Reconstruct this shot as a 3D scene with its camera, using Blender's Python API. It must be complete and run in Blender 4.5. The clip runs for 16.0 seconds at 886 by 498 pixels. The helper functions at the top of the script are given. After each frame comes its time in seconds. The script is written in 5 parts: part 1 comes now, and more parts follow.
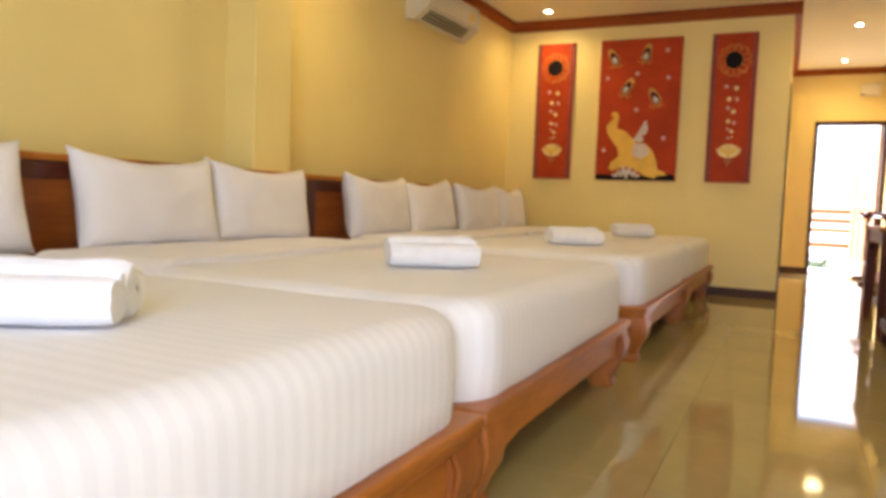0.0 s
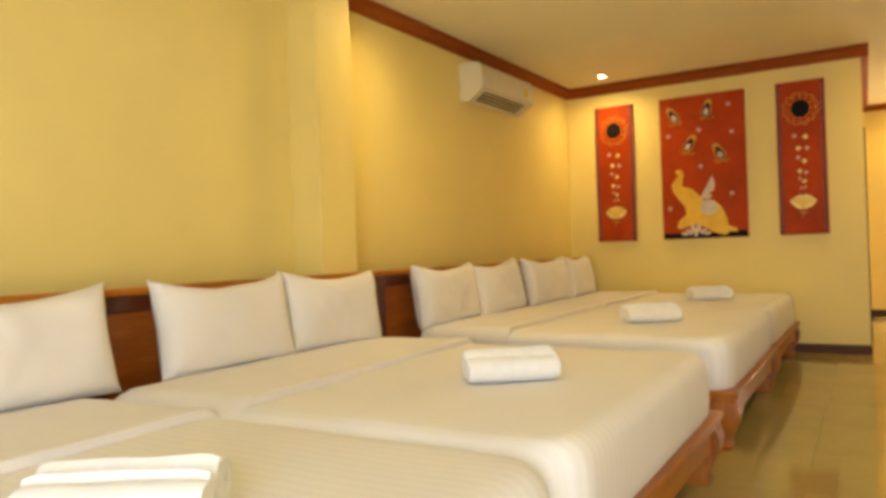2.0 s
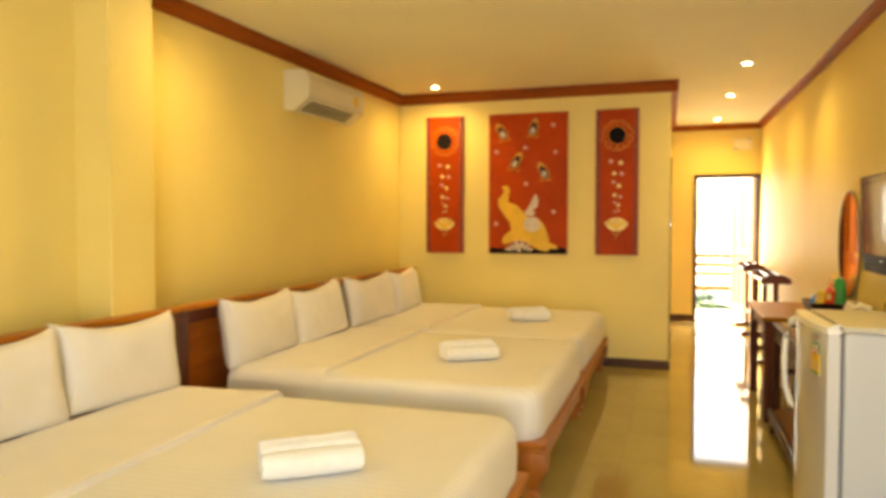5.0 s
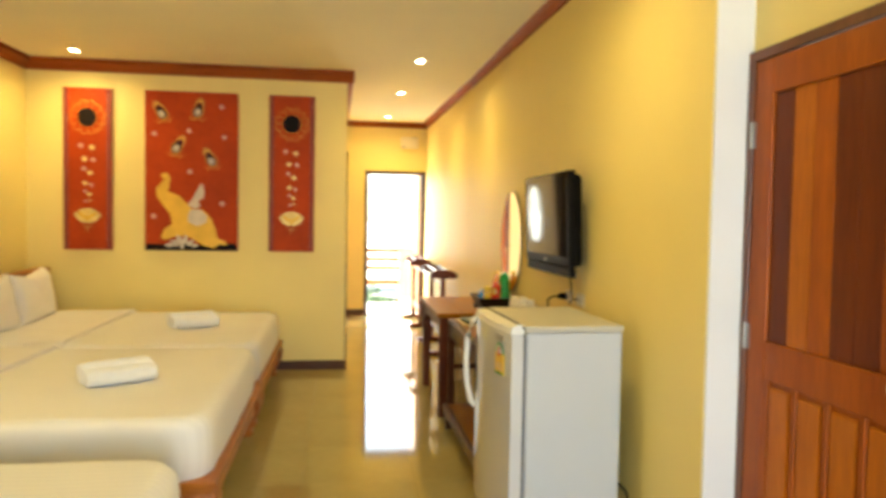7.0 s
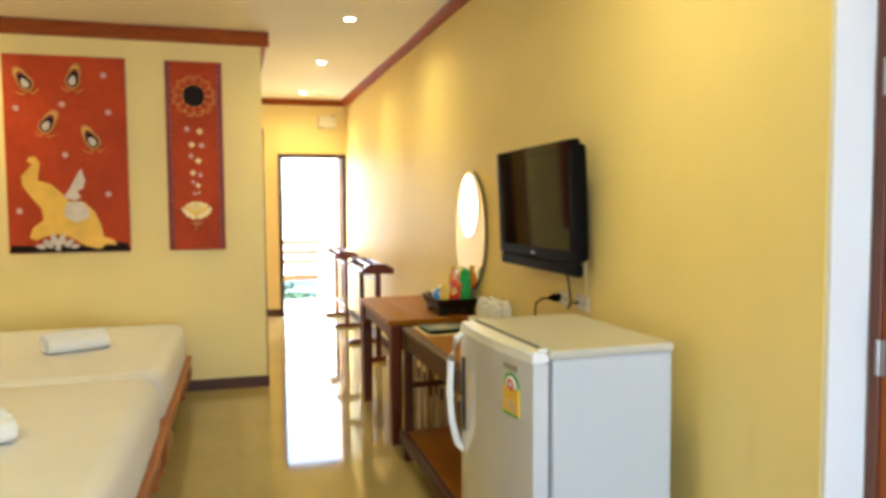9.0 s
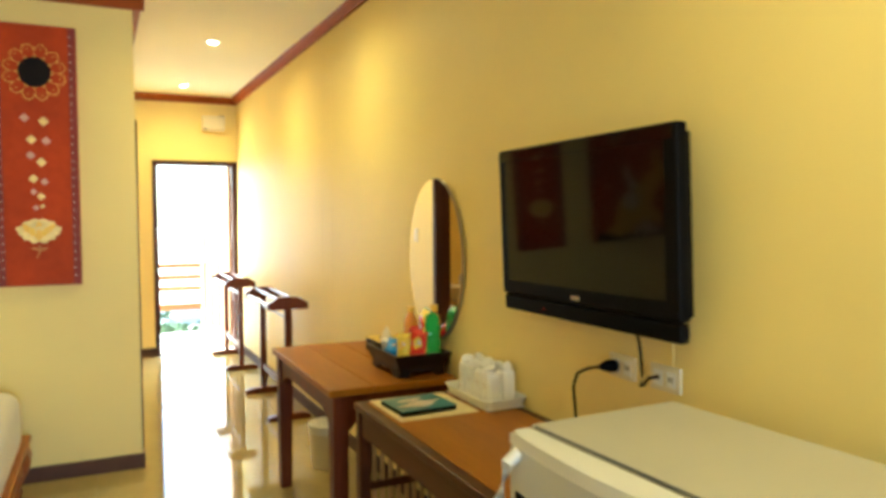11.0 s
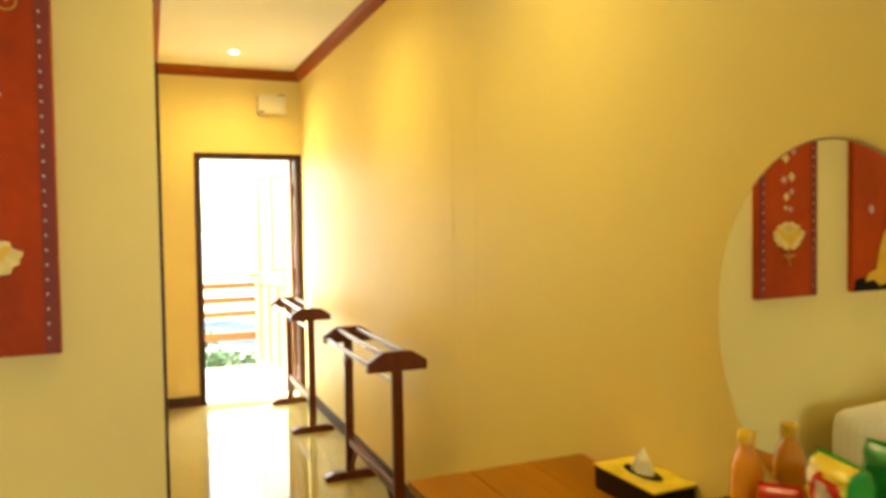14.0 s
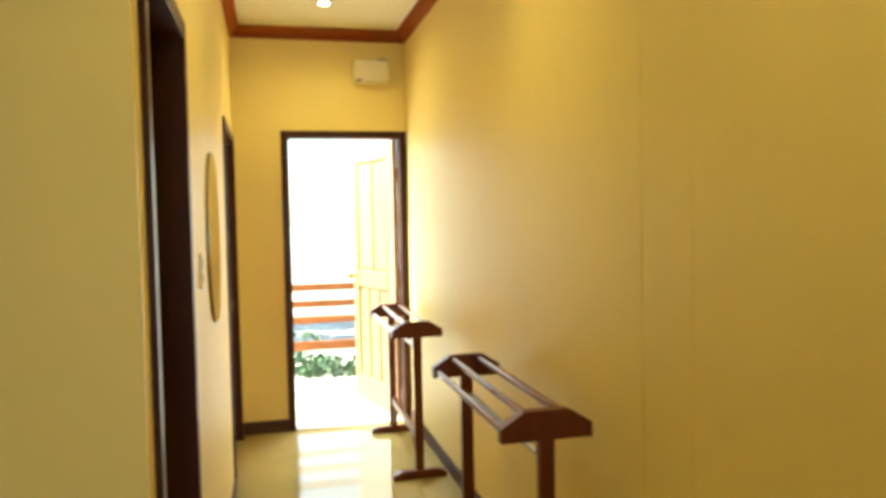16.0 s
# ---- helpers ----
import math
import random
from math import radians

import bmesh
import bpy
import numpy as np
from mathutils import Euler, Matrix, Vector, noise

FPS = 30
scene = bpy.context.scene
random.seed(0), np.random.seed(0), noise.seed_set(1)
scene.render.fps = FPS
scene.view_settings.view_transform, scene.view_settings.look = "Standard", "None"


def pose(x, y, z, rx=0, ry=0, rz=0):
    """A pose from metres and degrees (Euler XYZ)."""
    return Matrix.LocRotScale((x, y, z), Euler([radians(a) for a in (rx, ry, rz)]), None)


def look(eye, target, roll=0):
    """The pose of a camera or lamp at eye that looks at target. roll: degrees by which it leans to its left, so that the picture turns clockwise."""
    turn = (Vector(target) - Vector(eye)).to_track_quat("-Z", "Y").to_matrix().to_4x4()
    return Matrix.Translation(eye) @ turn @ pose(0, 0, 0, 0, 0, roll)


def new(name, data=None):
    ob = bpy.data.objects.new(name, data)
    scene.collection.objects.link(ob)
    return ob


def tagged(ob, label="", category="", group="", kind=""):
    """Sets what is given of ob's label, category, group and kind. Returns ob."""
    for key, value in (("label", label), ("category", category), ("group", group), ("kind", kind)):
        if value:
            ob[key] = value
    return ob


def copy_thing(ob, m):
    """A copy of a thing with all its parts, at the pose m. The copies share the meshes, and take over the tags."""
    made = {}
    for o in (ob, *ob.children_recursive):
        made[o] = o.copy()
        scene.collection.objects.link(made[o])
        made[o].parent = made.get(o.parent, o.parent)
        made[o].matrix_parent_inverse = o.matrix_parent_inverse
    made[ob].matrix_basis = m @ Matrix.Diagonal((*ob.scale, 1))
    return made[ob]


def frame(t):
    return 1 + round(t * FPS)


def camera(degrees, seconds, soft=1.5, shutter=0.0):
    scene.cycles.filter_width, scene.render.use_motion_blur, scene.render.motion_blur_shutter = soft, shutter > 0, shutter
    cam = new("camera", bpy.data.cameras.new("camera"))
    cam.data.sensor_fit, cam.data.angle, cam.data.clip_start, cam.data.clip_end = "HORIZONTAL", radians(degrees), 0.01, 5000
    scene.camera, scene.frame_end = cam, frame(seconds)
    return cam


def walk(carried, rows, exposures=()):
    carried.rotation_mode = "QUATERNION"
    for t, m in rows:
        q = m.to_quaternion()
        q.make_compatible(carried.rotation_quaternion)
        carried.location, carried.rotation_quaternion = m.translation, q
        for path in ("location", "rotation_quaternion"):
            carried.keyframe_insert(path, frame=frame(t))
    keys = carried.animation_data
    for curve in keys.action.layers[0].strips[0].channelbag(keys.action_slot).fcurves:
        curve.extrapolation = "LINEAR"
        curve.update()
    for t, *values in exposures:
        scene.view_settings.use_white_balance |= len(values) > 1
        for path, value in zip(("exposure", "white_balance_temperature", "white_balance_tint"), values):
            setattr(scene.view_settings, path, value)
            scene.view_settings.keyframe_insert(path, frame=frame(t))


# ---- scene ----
cam = camera(63.6, 16.0, soft=3.7, shutter=0.5)
PATH = [
    (0, (0.221, 0.219, 0.812), (-0.647, 2.015, 0.676), 2.3),
    (0.5, (0.212, 0.215, 0.854), (-0.739, 1.972, 0.77), -0.1),
    (1, (0.189, 0.209, 0.907), (-0.834, 1.928, 0.893), -1.9),
    (1.5, (0.179, 0.218, 0.961), (-0.886, 1.911, 0.979), -2.4),
    (2, (0.172, 0.244, 1.034), (-0.857, 1.959, 1.044), -2.0),
    (2.5, (0.166, 0.27, 1.108), (-0.825, 2.007, 1.084), -0.5),
    (3, (0.153, 0.294, 1.187), (-0.859, 2.018, 1.117), 1.3),
    (5.5, (0.194, 0.573, 1.412), (-0.266, 2.518, 1.341), -0.7),
    (6, (0.2, 0.697, 1.402), (-0.078, 2.677, 1.329), -1.1),
    (6.5, (0.163, 0.809, 1.406), (0.166, 2.808, 1.324), -0.3),
    (7, (0.087, 0.929, 1.411), (0.373, 2.907, 1.326), 1.0),
    (7.5, (0.042, 1.083, 1.391), (0.481, 3.031, 1.294), 1.2),
    (8, (0.011, 1.308, 1.404), (0.473, 3.25, 1.283), 0.8),
    (8.5, (-0.008, 1.563, 1.414), (0.507, 3.491, 1.282), 0.2),
    (9, (-0.032, 1.845, 1.409), (0.51, 3.766, 1.287), -0.4),
    (9.5, (-0.018, 2.134, 1.419), (0.588, 4.037, 1.313), -1.0),
    (10, (-0.035, 2.447, 1.433), (0.679, 4.314, 1.355), -0.9),
    (12.5, (0.011, 4.129, 1.429), (0.921, 5.907, 1.325), -0.1),
    (13, (0.046, 4.472, 1.441), (0.919, 6.268, 1.326), -0.7),
    (13.5, (0.096, 4.772, 1.46), (0.882, 6.608, 1.359), -1.1),
    (14, (0.129, 5.071, 1.466), (0.875, 6.926, 1.396), -0.9),
    (14.5, (0.18, 5.356, 1.466), (0.902, 7.221, 1.415), -1.0),
    (15, (0.227, 5.645, 1.461), (0.819, 7.554, 1.414), -0.8),
    (15.5, (0.307, 5.935, 1.454), (0.872, 7.852, 1.388), -0.8),
    (16, (0.376, 6.206, 1.456), (0.834, 8.151, 1.371), -1.2),
]
EXPOSURES = [(0.0, 2.35, 6600, 23), (0.5, 2.3, 6900, 20), (1.0, 2.2, 7400, 19), (1.5, 2.3, 7900, 16), (3.0, 2.55, 8700, 13), (5.5, 2.7, 9500, 9), (6.5, 2.75, 8300, 6), (7.5, 2.75, 6700, 6), (9.0, 2.85, 5800, 7), (10.0, 2.85, 5400, 3), (12.5, 2.95, 7300, -4), (13.0, 2.92, 7500, -5), (14.5, 2.4, 7700, -3), (15.0, 2.2, 7600, -3), (16.0, 1.95, 6900, -5)]
WINDOW_W, DOOR_W, PORCH_W, LAMP_W = 22.0, 3.4, 38.0, 8.4
walk(cam, [(t, look(eye, target, roll)) for t, eye, target, roll in PATH], EXPOSURES)


# ---- light ----
world = bpy.data.worlds.new("world")
scene.world = world
world.use_nodes = True
sky = world.node_tree.nodes.new("ShaderNodeTexSky")
sky.sky_type, sky.sun_disc = "NISHITA", False
sky.sun_elevation, sky.sun_rotation = radians(52), radians(-68)
world.node_tree.links.new(sky.outputs[0], world.node_tree.nodes["Background"].inputs[0])
world.node_tree.nodes["Background"].inputs[1].default_value = 0.15


def lamp(name, kind, m, energy, colour, **settings):
    data = bpy.data.lights.new(name, kind)
    data.energy, data.color = energy, colour
    for key, value in settings.items():
        if key == "size":
            data.size = value
        elif key == "size_y":
            data.shape, data.size_y = "RECTANGLE", value
        elif key == "angle":
            data.angle = value
        elif key == "spot":
            data.spot_size, data.spot_blend = value
        elif key == "soft":
            data.shadow_soft_size = value
    ob = new(name, data)
    ob.matrix_world = m
    return ob


lamp("sun", "SUN", look((-9.3, 3.7, 12.8), (0, 0, 0)), 5.0, (1.0, 0.95, 0.86), angle=radians(0.6))
# added area lamps stand in for daylight through the glazed opening at the back of the room and the outer door
lamp("window_light", "AREA", look((0.60, -1.32, 1.15), (0.1, 3.0, 0.75)), WINDOW_W, (0.60, 0.74, 1.0), size=1.5, size_y=2.0)
lamp("door_light", "AREA", look((0.88, 11.42, 1.05), (0.88, 6.0, 0.9)), DOOR_W, (0.78, 0.90, 1.0), size=0.74, size_y=1.9)
# unseen fill above the doorway, added to brighten the corridor
lamp("porch_daylight_fill", "AREA", look((0.70, 12.05, 2.85), (0.95, 9.6, 0.7)), PORCH_W, (0.84, 0.93, 1.0), size=1.0, size_y=0.7)
WARM = (1.0, 0.79, 0.36)


def ceiling_z(y):
    """The corridor's ceiling rises a little towards the outer door."""
    return 2.735 + 0.0109 * max(0.0, y - 7.57)


DOWNLIGHTS = [(-2.08, 7.19), (-2.08, 3.95), (0.74, 6.98), (0.74, 3.85), (0.72, 8.62), (0.71, 10.60)]
# the extra one at (-0.55, 8.5) is unseen, added to brighten the bathroom wall
for lx, ly in DOWNLIGHTS + [(-0.55, 8.5)]:
    lamp("downlight_beam", "SPOT", look((lx, ly, ceiling_z(ly) - 0.035), (lx, ly, 0)), LAMP_W, WARM, spot=(radians(168), 1.0), soft=0.10)


# ---- materials ----
def mat(name, base, rough=0.5, metal=0.0, vary=0.12, scale=3.0, bump=0.0, bump_scale=60.0, fine=0.0, second=None, stretch=(1, 1, 1),
        coat=0.0, spec=0.5, emit=0.0, piece=0.0, sheen=0.0, rough_vary=0.05):
    m = bpy.data.materials.new(name)
    m.use_nodes = True
    nodes, links = m.node_tree.nodes, m.node_tree.links
    bsdf = nodes["Principled BSDF"]
    bsdf.inputs["Metallic"].default_value = metal
    bsdf.inputs["Coat Weight"].default_value = coat
    bsdf.inputs["Coat Roughness"].default_value = 0.08
    bsdf.inputs["Specular IOR Level"].default_value = spec
    bsdf.inputs["Sheen Weight"].default_value = sheen
    coords = nodes.new("ShaderNodeTexCoord")
    mapping = nodes.new("ShaderNodeMapping")
    mapping.inputs["Scale"].default_value = stretch
    links.new(coords.outputs["Object"], mapping.inputs["Vector"])
    big = nodes.new("ShaderNodeTexNoise")
    big.inputs["Scale"].default_value, big.inputs["Detail"].default_value = scale, 5.0
    links.new(mapping.outputs[0], big.inputs["Vector"])
    ramp = nodes.new("ShaderNodeMix")
    ramp.data_type = "RGBA"
    dark = second or tuple(c * (1 - vary) for c in base)
    ramp.inputs["A"].default_value = (*dark, 1)
    ramp.inputs["B"].default_value = (*(base if second else tuple(min(1, c * (1 + vary)) for c in base)), 1)
    spread = nodes.new("ShaderNodeMapRange")
    spread.inputs["From Min"].default_value, spread.inputs["From Max"].default_value = 0.3, 0.7
    links.new(big.outputs["Fac"], spread.inputs["Value"])
    links.new(spread.outputs[0], ramp.inputs["Factor"])
    colour = ramp.outputs["Result"]
    if fine:
        grain = nodes.new("ShaderNodeTexNoise")
        grain.inputs["Scale"].default_value, grain.inputs["Detail"].default_value = scale * 9, 6.0
        links.new(mapping.outputs[0], grain.inputs["Vector"])
        hsv = nodes.new("ShaderNodeHueSaturation")
        ranged = nodes.new("ShaderNodeMapRange")
        ranged.inputs["From Min"].default_value, ranged.inputs["From Max"].default_value = 0.25, 0.75
        ranged.inputs["To Min"].default_value, ranged.inputs["To Max"].default_value = 1 - fine, 1 + fine
        links.new(grain.outputs["Fac"], ranged.inputs["Value"])
        links.new(ranged.outputs[0], hsv.inputs["Value"])
        links.new(colour, hsv.inputs["Color"])
        colour = hsv.outputs[0]
    if piece:
        info = nodes.new("ShaderNodeObjectInfo")
        each = nodes.new("ShaderNodeMapRange")
        each.inputs["To Min"].default_value, each.inputs["To Max"].default_value = 1 - piece, 1 + piece
        tone = nodes.new("ShaderNodeHueSaturation")
        links.new(info.outputs["Random"], each.inputs["Value"])
        links.new(each.outputs[0], tone.inputs["Value"])
        links.new(colour, tone.inputs["Color"])
        colour = tone.outputs[0]
    links.new(colour, bsdf.inputs["Base Color"])
    gloss = nodes.new("ShaderNodeMapRange")
    gloss.inputs["To Min"].default_value, gloss.inputs["To Max"].default_value = max(0.0, rough - rough_vary), min(1, rough + rough_vary)
    links.new(big.outputs["Fac"], gloss.inputs["Value"])
    links.new(gloss.outputs[0], bsdf.inputs["Roughness"])
    if bump:
        rough_noise = nodes.new("ShaderNodeTexNoise")
        rough_noise.inputs["Scale"].default_value, rough_noise.inputs["Detail"].default_value = bump_scale, 4.0
        links.new(mapping.outputs[0], rough_noise.inputs["Vector"])
        node = nodes.new("ShaderNodeBump")
        node.inputs["Strength"].default_value, node.inputs["Distance"].default_value = bump, 0.004
        links.new(rough_noise.outputs["Fac"], node.inputs["Height"])
        links.new(node.outputs[0], bsdf.inputs["Normal"])
    if emit:
        bsdf.inputs["Emission Color"].default_value = (*base, 1)
        bsdf.inputs["Emission Strength"].default_value = emit
    return m


def striped(name):
    """White satin-stripe cotton: stripes run along the bed's length."""
    m = mat(name, (0.80, 0.79, 0.78), 0.62, vary=0.03, scale=2.5, bump=0.25, bump_scale=9.0, sheen=0.15)
    nodes, links = m.node_tree.nodes, m.node_tree.links
    wave = nodes.new("ShaderNodeTexWave")
    wave.bands_direction = "Y"
    wave.inputs["Scale"].default_value, wave.inputs["Distortion"].default_value = 8.0, 0.15
    coords = nodes.new("ShaderNodeTexCoord")
    links.new(coords.outputs["Object"], wave.inputs["Vector"])
    step = nodes.new("ShaderNodeMapRange")
    step.inputs["From Min"].default_value, step.inputs["From Max"].default_value = 0.4, 0.6
    step.inputs["To Min"].default_value, step.inputs["To Max"].default_value = 0.968, 1.012
    links.new(wave.outputs["Fac"], step.inputs["Value"])
    hsv = nodes.new("ShaderNodeHueSaturation")
    bsdf = nodes["Principled BSDF"]
    links.new(bsdf.inputs["Base Color"].links[0].from_socket, hsv.inputs["Color"])
    links.new(step.outputs[0], hsv.inputs["Value"])
    links.new(hsv.outputs[0], bsdf.inputs["Base Color"])
    return m


def wood(name, light, dark, rough=0.3, along="x", coat=0.3, piece=0.0, fine=0.18, spec=0.35):
    stretch = {"x": (0.12, 1, 1), "y": (1, 0.12, 1), "z": (1, 1, 0.12)}[along]
    return mat(name, light, rough, second=dark, scale=9.0, fine=fine, stretch=stretch, bump=0.12, bump_scale=90, coat=coat, piece=piece, spec=spec)


WALL = mat("wall_paint", (0.84, 0.67, 0.255), 0.5, vary=0.035, scale=1.3, bump=0.10, bump_scale=120, spec=0.35)
CEILING = mat("ceiling_paint", (0.86, 0.79, 0.55), 0.8, vary=0.03, scale=1.0, bump=0.06)
RETURN = mat("white_paint", (0.80, 0.79, 0.76), 0.5, vary=0.03, scale=2.0, bump=0.06)
TILE = mat("polished_tile", (0.38, 0.295, 0.12), 0.055, vary=0.07, scale=2.2, fine=0.04, spec=0.48, piece=0.02, rough_vary=0.02)
GROUT = mat("grout", (0.42, 0.34, 0.22), 0.7, vary=0.1)
CROWN_X = wood("red_wood_x", (0.36, 0.088, 0.016), (0.24, 0.048, 0.010), 0.55, "x", 0.0, spec=0.15)
CROWN_Y = wood("red_wood_y", (0.36, 0.088, 0.016), (0.24, 0.048, 0.010), 0.55, "y", 0.0, spec=0.15)
BASE_X = wood("skirting_wood_x", (0.10, 0.04, 0.02), (0.05, 0.02, 0.012), 0.6, "x", 0.0)
BASE_Y = wood("skirting_wood_y", (0.10, 0.04, 0.02), (0.05, 0.02, 0.012), 0.6, "y", 0.0)
FRAME_Z = wood("dark_frame_wood", (0.07, 0.022, 0.010), (0.035, 0.011, 0.006), 0.45, "z", 0.03, spec=0.15)
TEAK_X = wood("teak_x", (0.52, 0.175, 0.020), (0.30, 0.082, 0.010), 0.40, "x", 0.12)
TEAK_Y = wood("teak_y", (0.52, 0.175, 0.020), (0.30, 0.082, 0.010), 0.40, "y", 0.12)
TEAK_Z = wood("teak_z", (0.46, 0.15, 0.026), (0.27, 0.075, 0.013), 0.40, "z", 0.12)
HEAD_PANEL = wood("headboard_panel_wood", (0.40, 0.115, 0.020), (0.27, 0.068, 0.013), 0.36, "y", 0.2)
HEAD_FRAME = wood("headboard_frame_wood", (0.15, 0.035, 0.014), (0.08, 0.018, 0.009), 0.3, "y", 0.5)
SIDE_FRAME = wood("side_frame_wood", (0.17, 0.05, 0.018), (0.10, 0.028, 0.012), 0.4, "z", 0.2)
DOOR_Z = wood("door_wood", (0.42, 0.098, 0.006), (0.25, 0.048, 0.004), 0.45, "z", 0.06, spec=0.22)
DOOR_LIGHT = wood("door_board_light", (0.50, 0.145, 0.010), (0.38, 0.10, 0.007), 0.45, "z", 0.06, spec=0.22)
DOOR_DARK = wood("door_board_dark", (0.17, 0.032, 0.005), (0.10, 0.016, 0.004), 0.45, "z", 0.05, spec=0.2)
# outer leaf's wood, lightened in colour to stand in for the daylight's haze
DOOR_HAZED = wood("haze_paled_door_wood", (0.52, 0.30, 0.16), (0.40, 0.21, 0.10), 0.45, "z", 0.1)
DESK_Y = wood("desk_top_wood", (0.37, 0.135, 0.008), (0.28, 0.095, 0.006), 0.36, "y", 0.02, piece=0.05, fine=0.10, spec=0.12)
DESK_Z = wood("desk_leg_wood", (0.15, 0.034, 0.009), (0.08, 0.017, 0.006), 0.38, "z", 0.08, spec=0.2)
DARK_Y = wood("side_table_wood", (0.09, 0.028, 0.009), (0.045, 0.013, 0.006), 0.4, "y", 0.06, spec=0.18)
RACK_Z = wood("rack_wood_z", (0.16, 0.036, 0.012), (0.085, 0.018, 0.007), 0.36, "z", 0.15, spec=0.25)
RACK_Y = wood("rack_wood_y", (0.20, 0.06, 0.024), (0.12, 0.032, 0.014), 0.28, "y", 0.5)
BAMBOO = mat("slat_wood", (0.42, 0.27, 0.13), 0.45, vary=0.2, scale=12, piece=0.1)
SHEET = striped("striped_sheet")
COTTON = mat("white_cotton", (0.78, 0.75, 0.73), 0.75, vary=0.03, scale=4, bump=0.3, bump_scale=14, sheen=0.2)
TERRY = mat("terry_towel", (0.90, 0.90, 0.90), 0.95, vary=0.04, scale=20, bump=0.8, bump_scale=420, sheen=0.4)
PLASTIC_WHITE = mat("white_plastic", (0.80, 0.79, 0.75), 0.32, vary=0.02, scale=2)
CREAM = mat("cream_plastic", (0.74, 0.66, 0.46), 0.4, vary=0.03, scale=4)
ENAMEL = mat("fridge_enamel", (0.54, 0.56, 0.58), 0.34, vary=0.01, scale=3, bump=0.05, bump_scale=200, coat=0.15, rough_vary=0.01)
ENAMEL_DOOR = mat("fridge_door_enamel", (0.60, 0.60, 0.60), 0.22, vary=0.02, scale=3, coat=0.4)
# top toned darker and creamier than the cabinet
FRIDGE_TOP = mat("fridge_top_tone", (0.52, 0.49, 0.40), 0.4, vary=0.03, scale=4)
# air conditioner casing, toned yellower than the other white plastic
AC_CASE = mat("ac_case_plastic", (0.72, 0.65, 0.47), 0.4, vary=0.04, scale=5)
RUBBER = mat("grey_gasket", (0.16, 0.16, 0.17), 0.7, vary=0.1)
BLACK = mat("black_plastic", (0.0045, 0.004, 0.0035), 0.45, vary=0.2, spec=0.03)
SCREEN = mat("screen_glass", (0.003, 0.003, 0.003), 0.06, vary=0.2, spec=0.22, rough_vary=0.02)
STEEL = mat("brushed_steel", (0.42, 0.40, 0.37), 0.4, 1.0, vary=0.06)
BRONZE = mat("dark_bronze", (0.10, 0.065, 0.04), 0.5, 0.8, vary=0.1)
BRASS = mat("brass", (0.50, 0.36, 0.14), 0.3, 1.0, vary=0.1)
MIRROR = mat("mirror_glass", (0.90, 0.91, 0.90), 0.0, 1.0, vary=0.0, rough_vary=0.0)
MIRROR_EDGE = mat("mirror_edge", (0.30, 0.25, 0.17), 0.3, 0.5, vary=0.1)
RED = mat("red_canvas", (0.43, 0.046, 0.006), 0.6, spec=0.2, vary=0.16, scale=2.6, fine=0.10, bump=0.2, bump_scale=400)
RED_EDGE = mat("dark_red_canvas", (0.22, 0.02, 0.012), 0.6, vary=0.12, scale=5, bump=0.2, bump_scale=300)
GOLD = mat("gold_paint", (0.76, 0.44, 0.055), 0.42, 0.25, vary=0.12, scale=9, bump=0.2, bump_scale=150)
GOLD_PALE = mat("pale_gold_paint", (0.78, 0.60, 0.22), 0.45, 0.15, vary=0.2, scale=22, bump=0.3, bump_scale=150)
OCHRE = mat("ochre_paint", (0.50, 0.20, 0.03), 0.5, vary=0.25, scale=12)
INK = mat("black_paint", (0.010, 0.006, 0.005), 0.6, vary=0.2, scale=8, spec=0.12)
PALE = mat("pale_paint", (0.62, 0.52, 0.42), 0.5, vary=0.15, scale=15)
ROSE = mat("rose_paint", (0.62, 0.36, 0.27), 0.55, vary=0.15, scale=15)
LAMP_GLOW = mat("lamp_glow", (1.0, 0.88, 0.62), 0.4, vary=0.0, emit=14.0)
BATH_TILE = mat("bathroom_tile", (0.66, 0.44, 0.12), 0.25, vary=0.08, scale=3)
CERAMIC = mat("white_ceramic", (0.78, 0.70, 0.50), 0.12, vary=0.02, coat=0.4)
YELLOW = mat("yellow_label", (0.80, 0.50, 0.04), 0.4, vary=0.04)
WHITE_FOIL = mat("white_foil", (0.75, 0.62, 0.55), 0.25, vary=0.15, scale=14, bump=0.5, bump_scale=30)
CREAM_PAPER = mat("cream_paper", (0.78, 0.66, 0.36), 0.6, vary=0.04, scale=6)
WRAP = mat("wrapping_paper", (0.82, 0.80, 0.75), 0.6, vary=0.03, scale=8, bump=0.5, bump_scale=70)
GREEN = mat("green_foil", (0.02, 0.34, 0.05), 0.22, vary=0.2, scale=14, bump=0.5, bump_scale=30)
RED_FOIL = mat("red_foil", (0.66, 0.035, 0.02), 0.2, vary=0.2, scale=14, bump=0.5, bump_scale=30)
YELLOW_FOIL = mat("yellow_foil", (0.85, 0.62, 0.08), 0.22, vary=0.2, scale=14, bump=0.5, bump_scale=30)
BLUE_FOIL = mat("blue_foil", (0.03, 0.24, 0.70), 0.18, vary=0.25, scale=14, bump=0.6, bump_scale=30)
ORANGE = mat("orange_drink", (0.85, 0.32, 0.03), 0.12, vary=0.08, coat=0.6)
TISSUE = mat("tissue_paper", (0.82, 0.80, 0.74), 0.9, vary=0.03, bump=0.3, bump_scale=60)
TEAL = mat("teal_print", (0.03, 0.16, 0.19), 0.3, vary=0.25, scale=12)
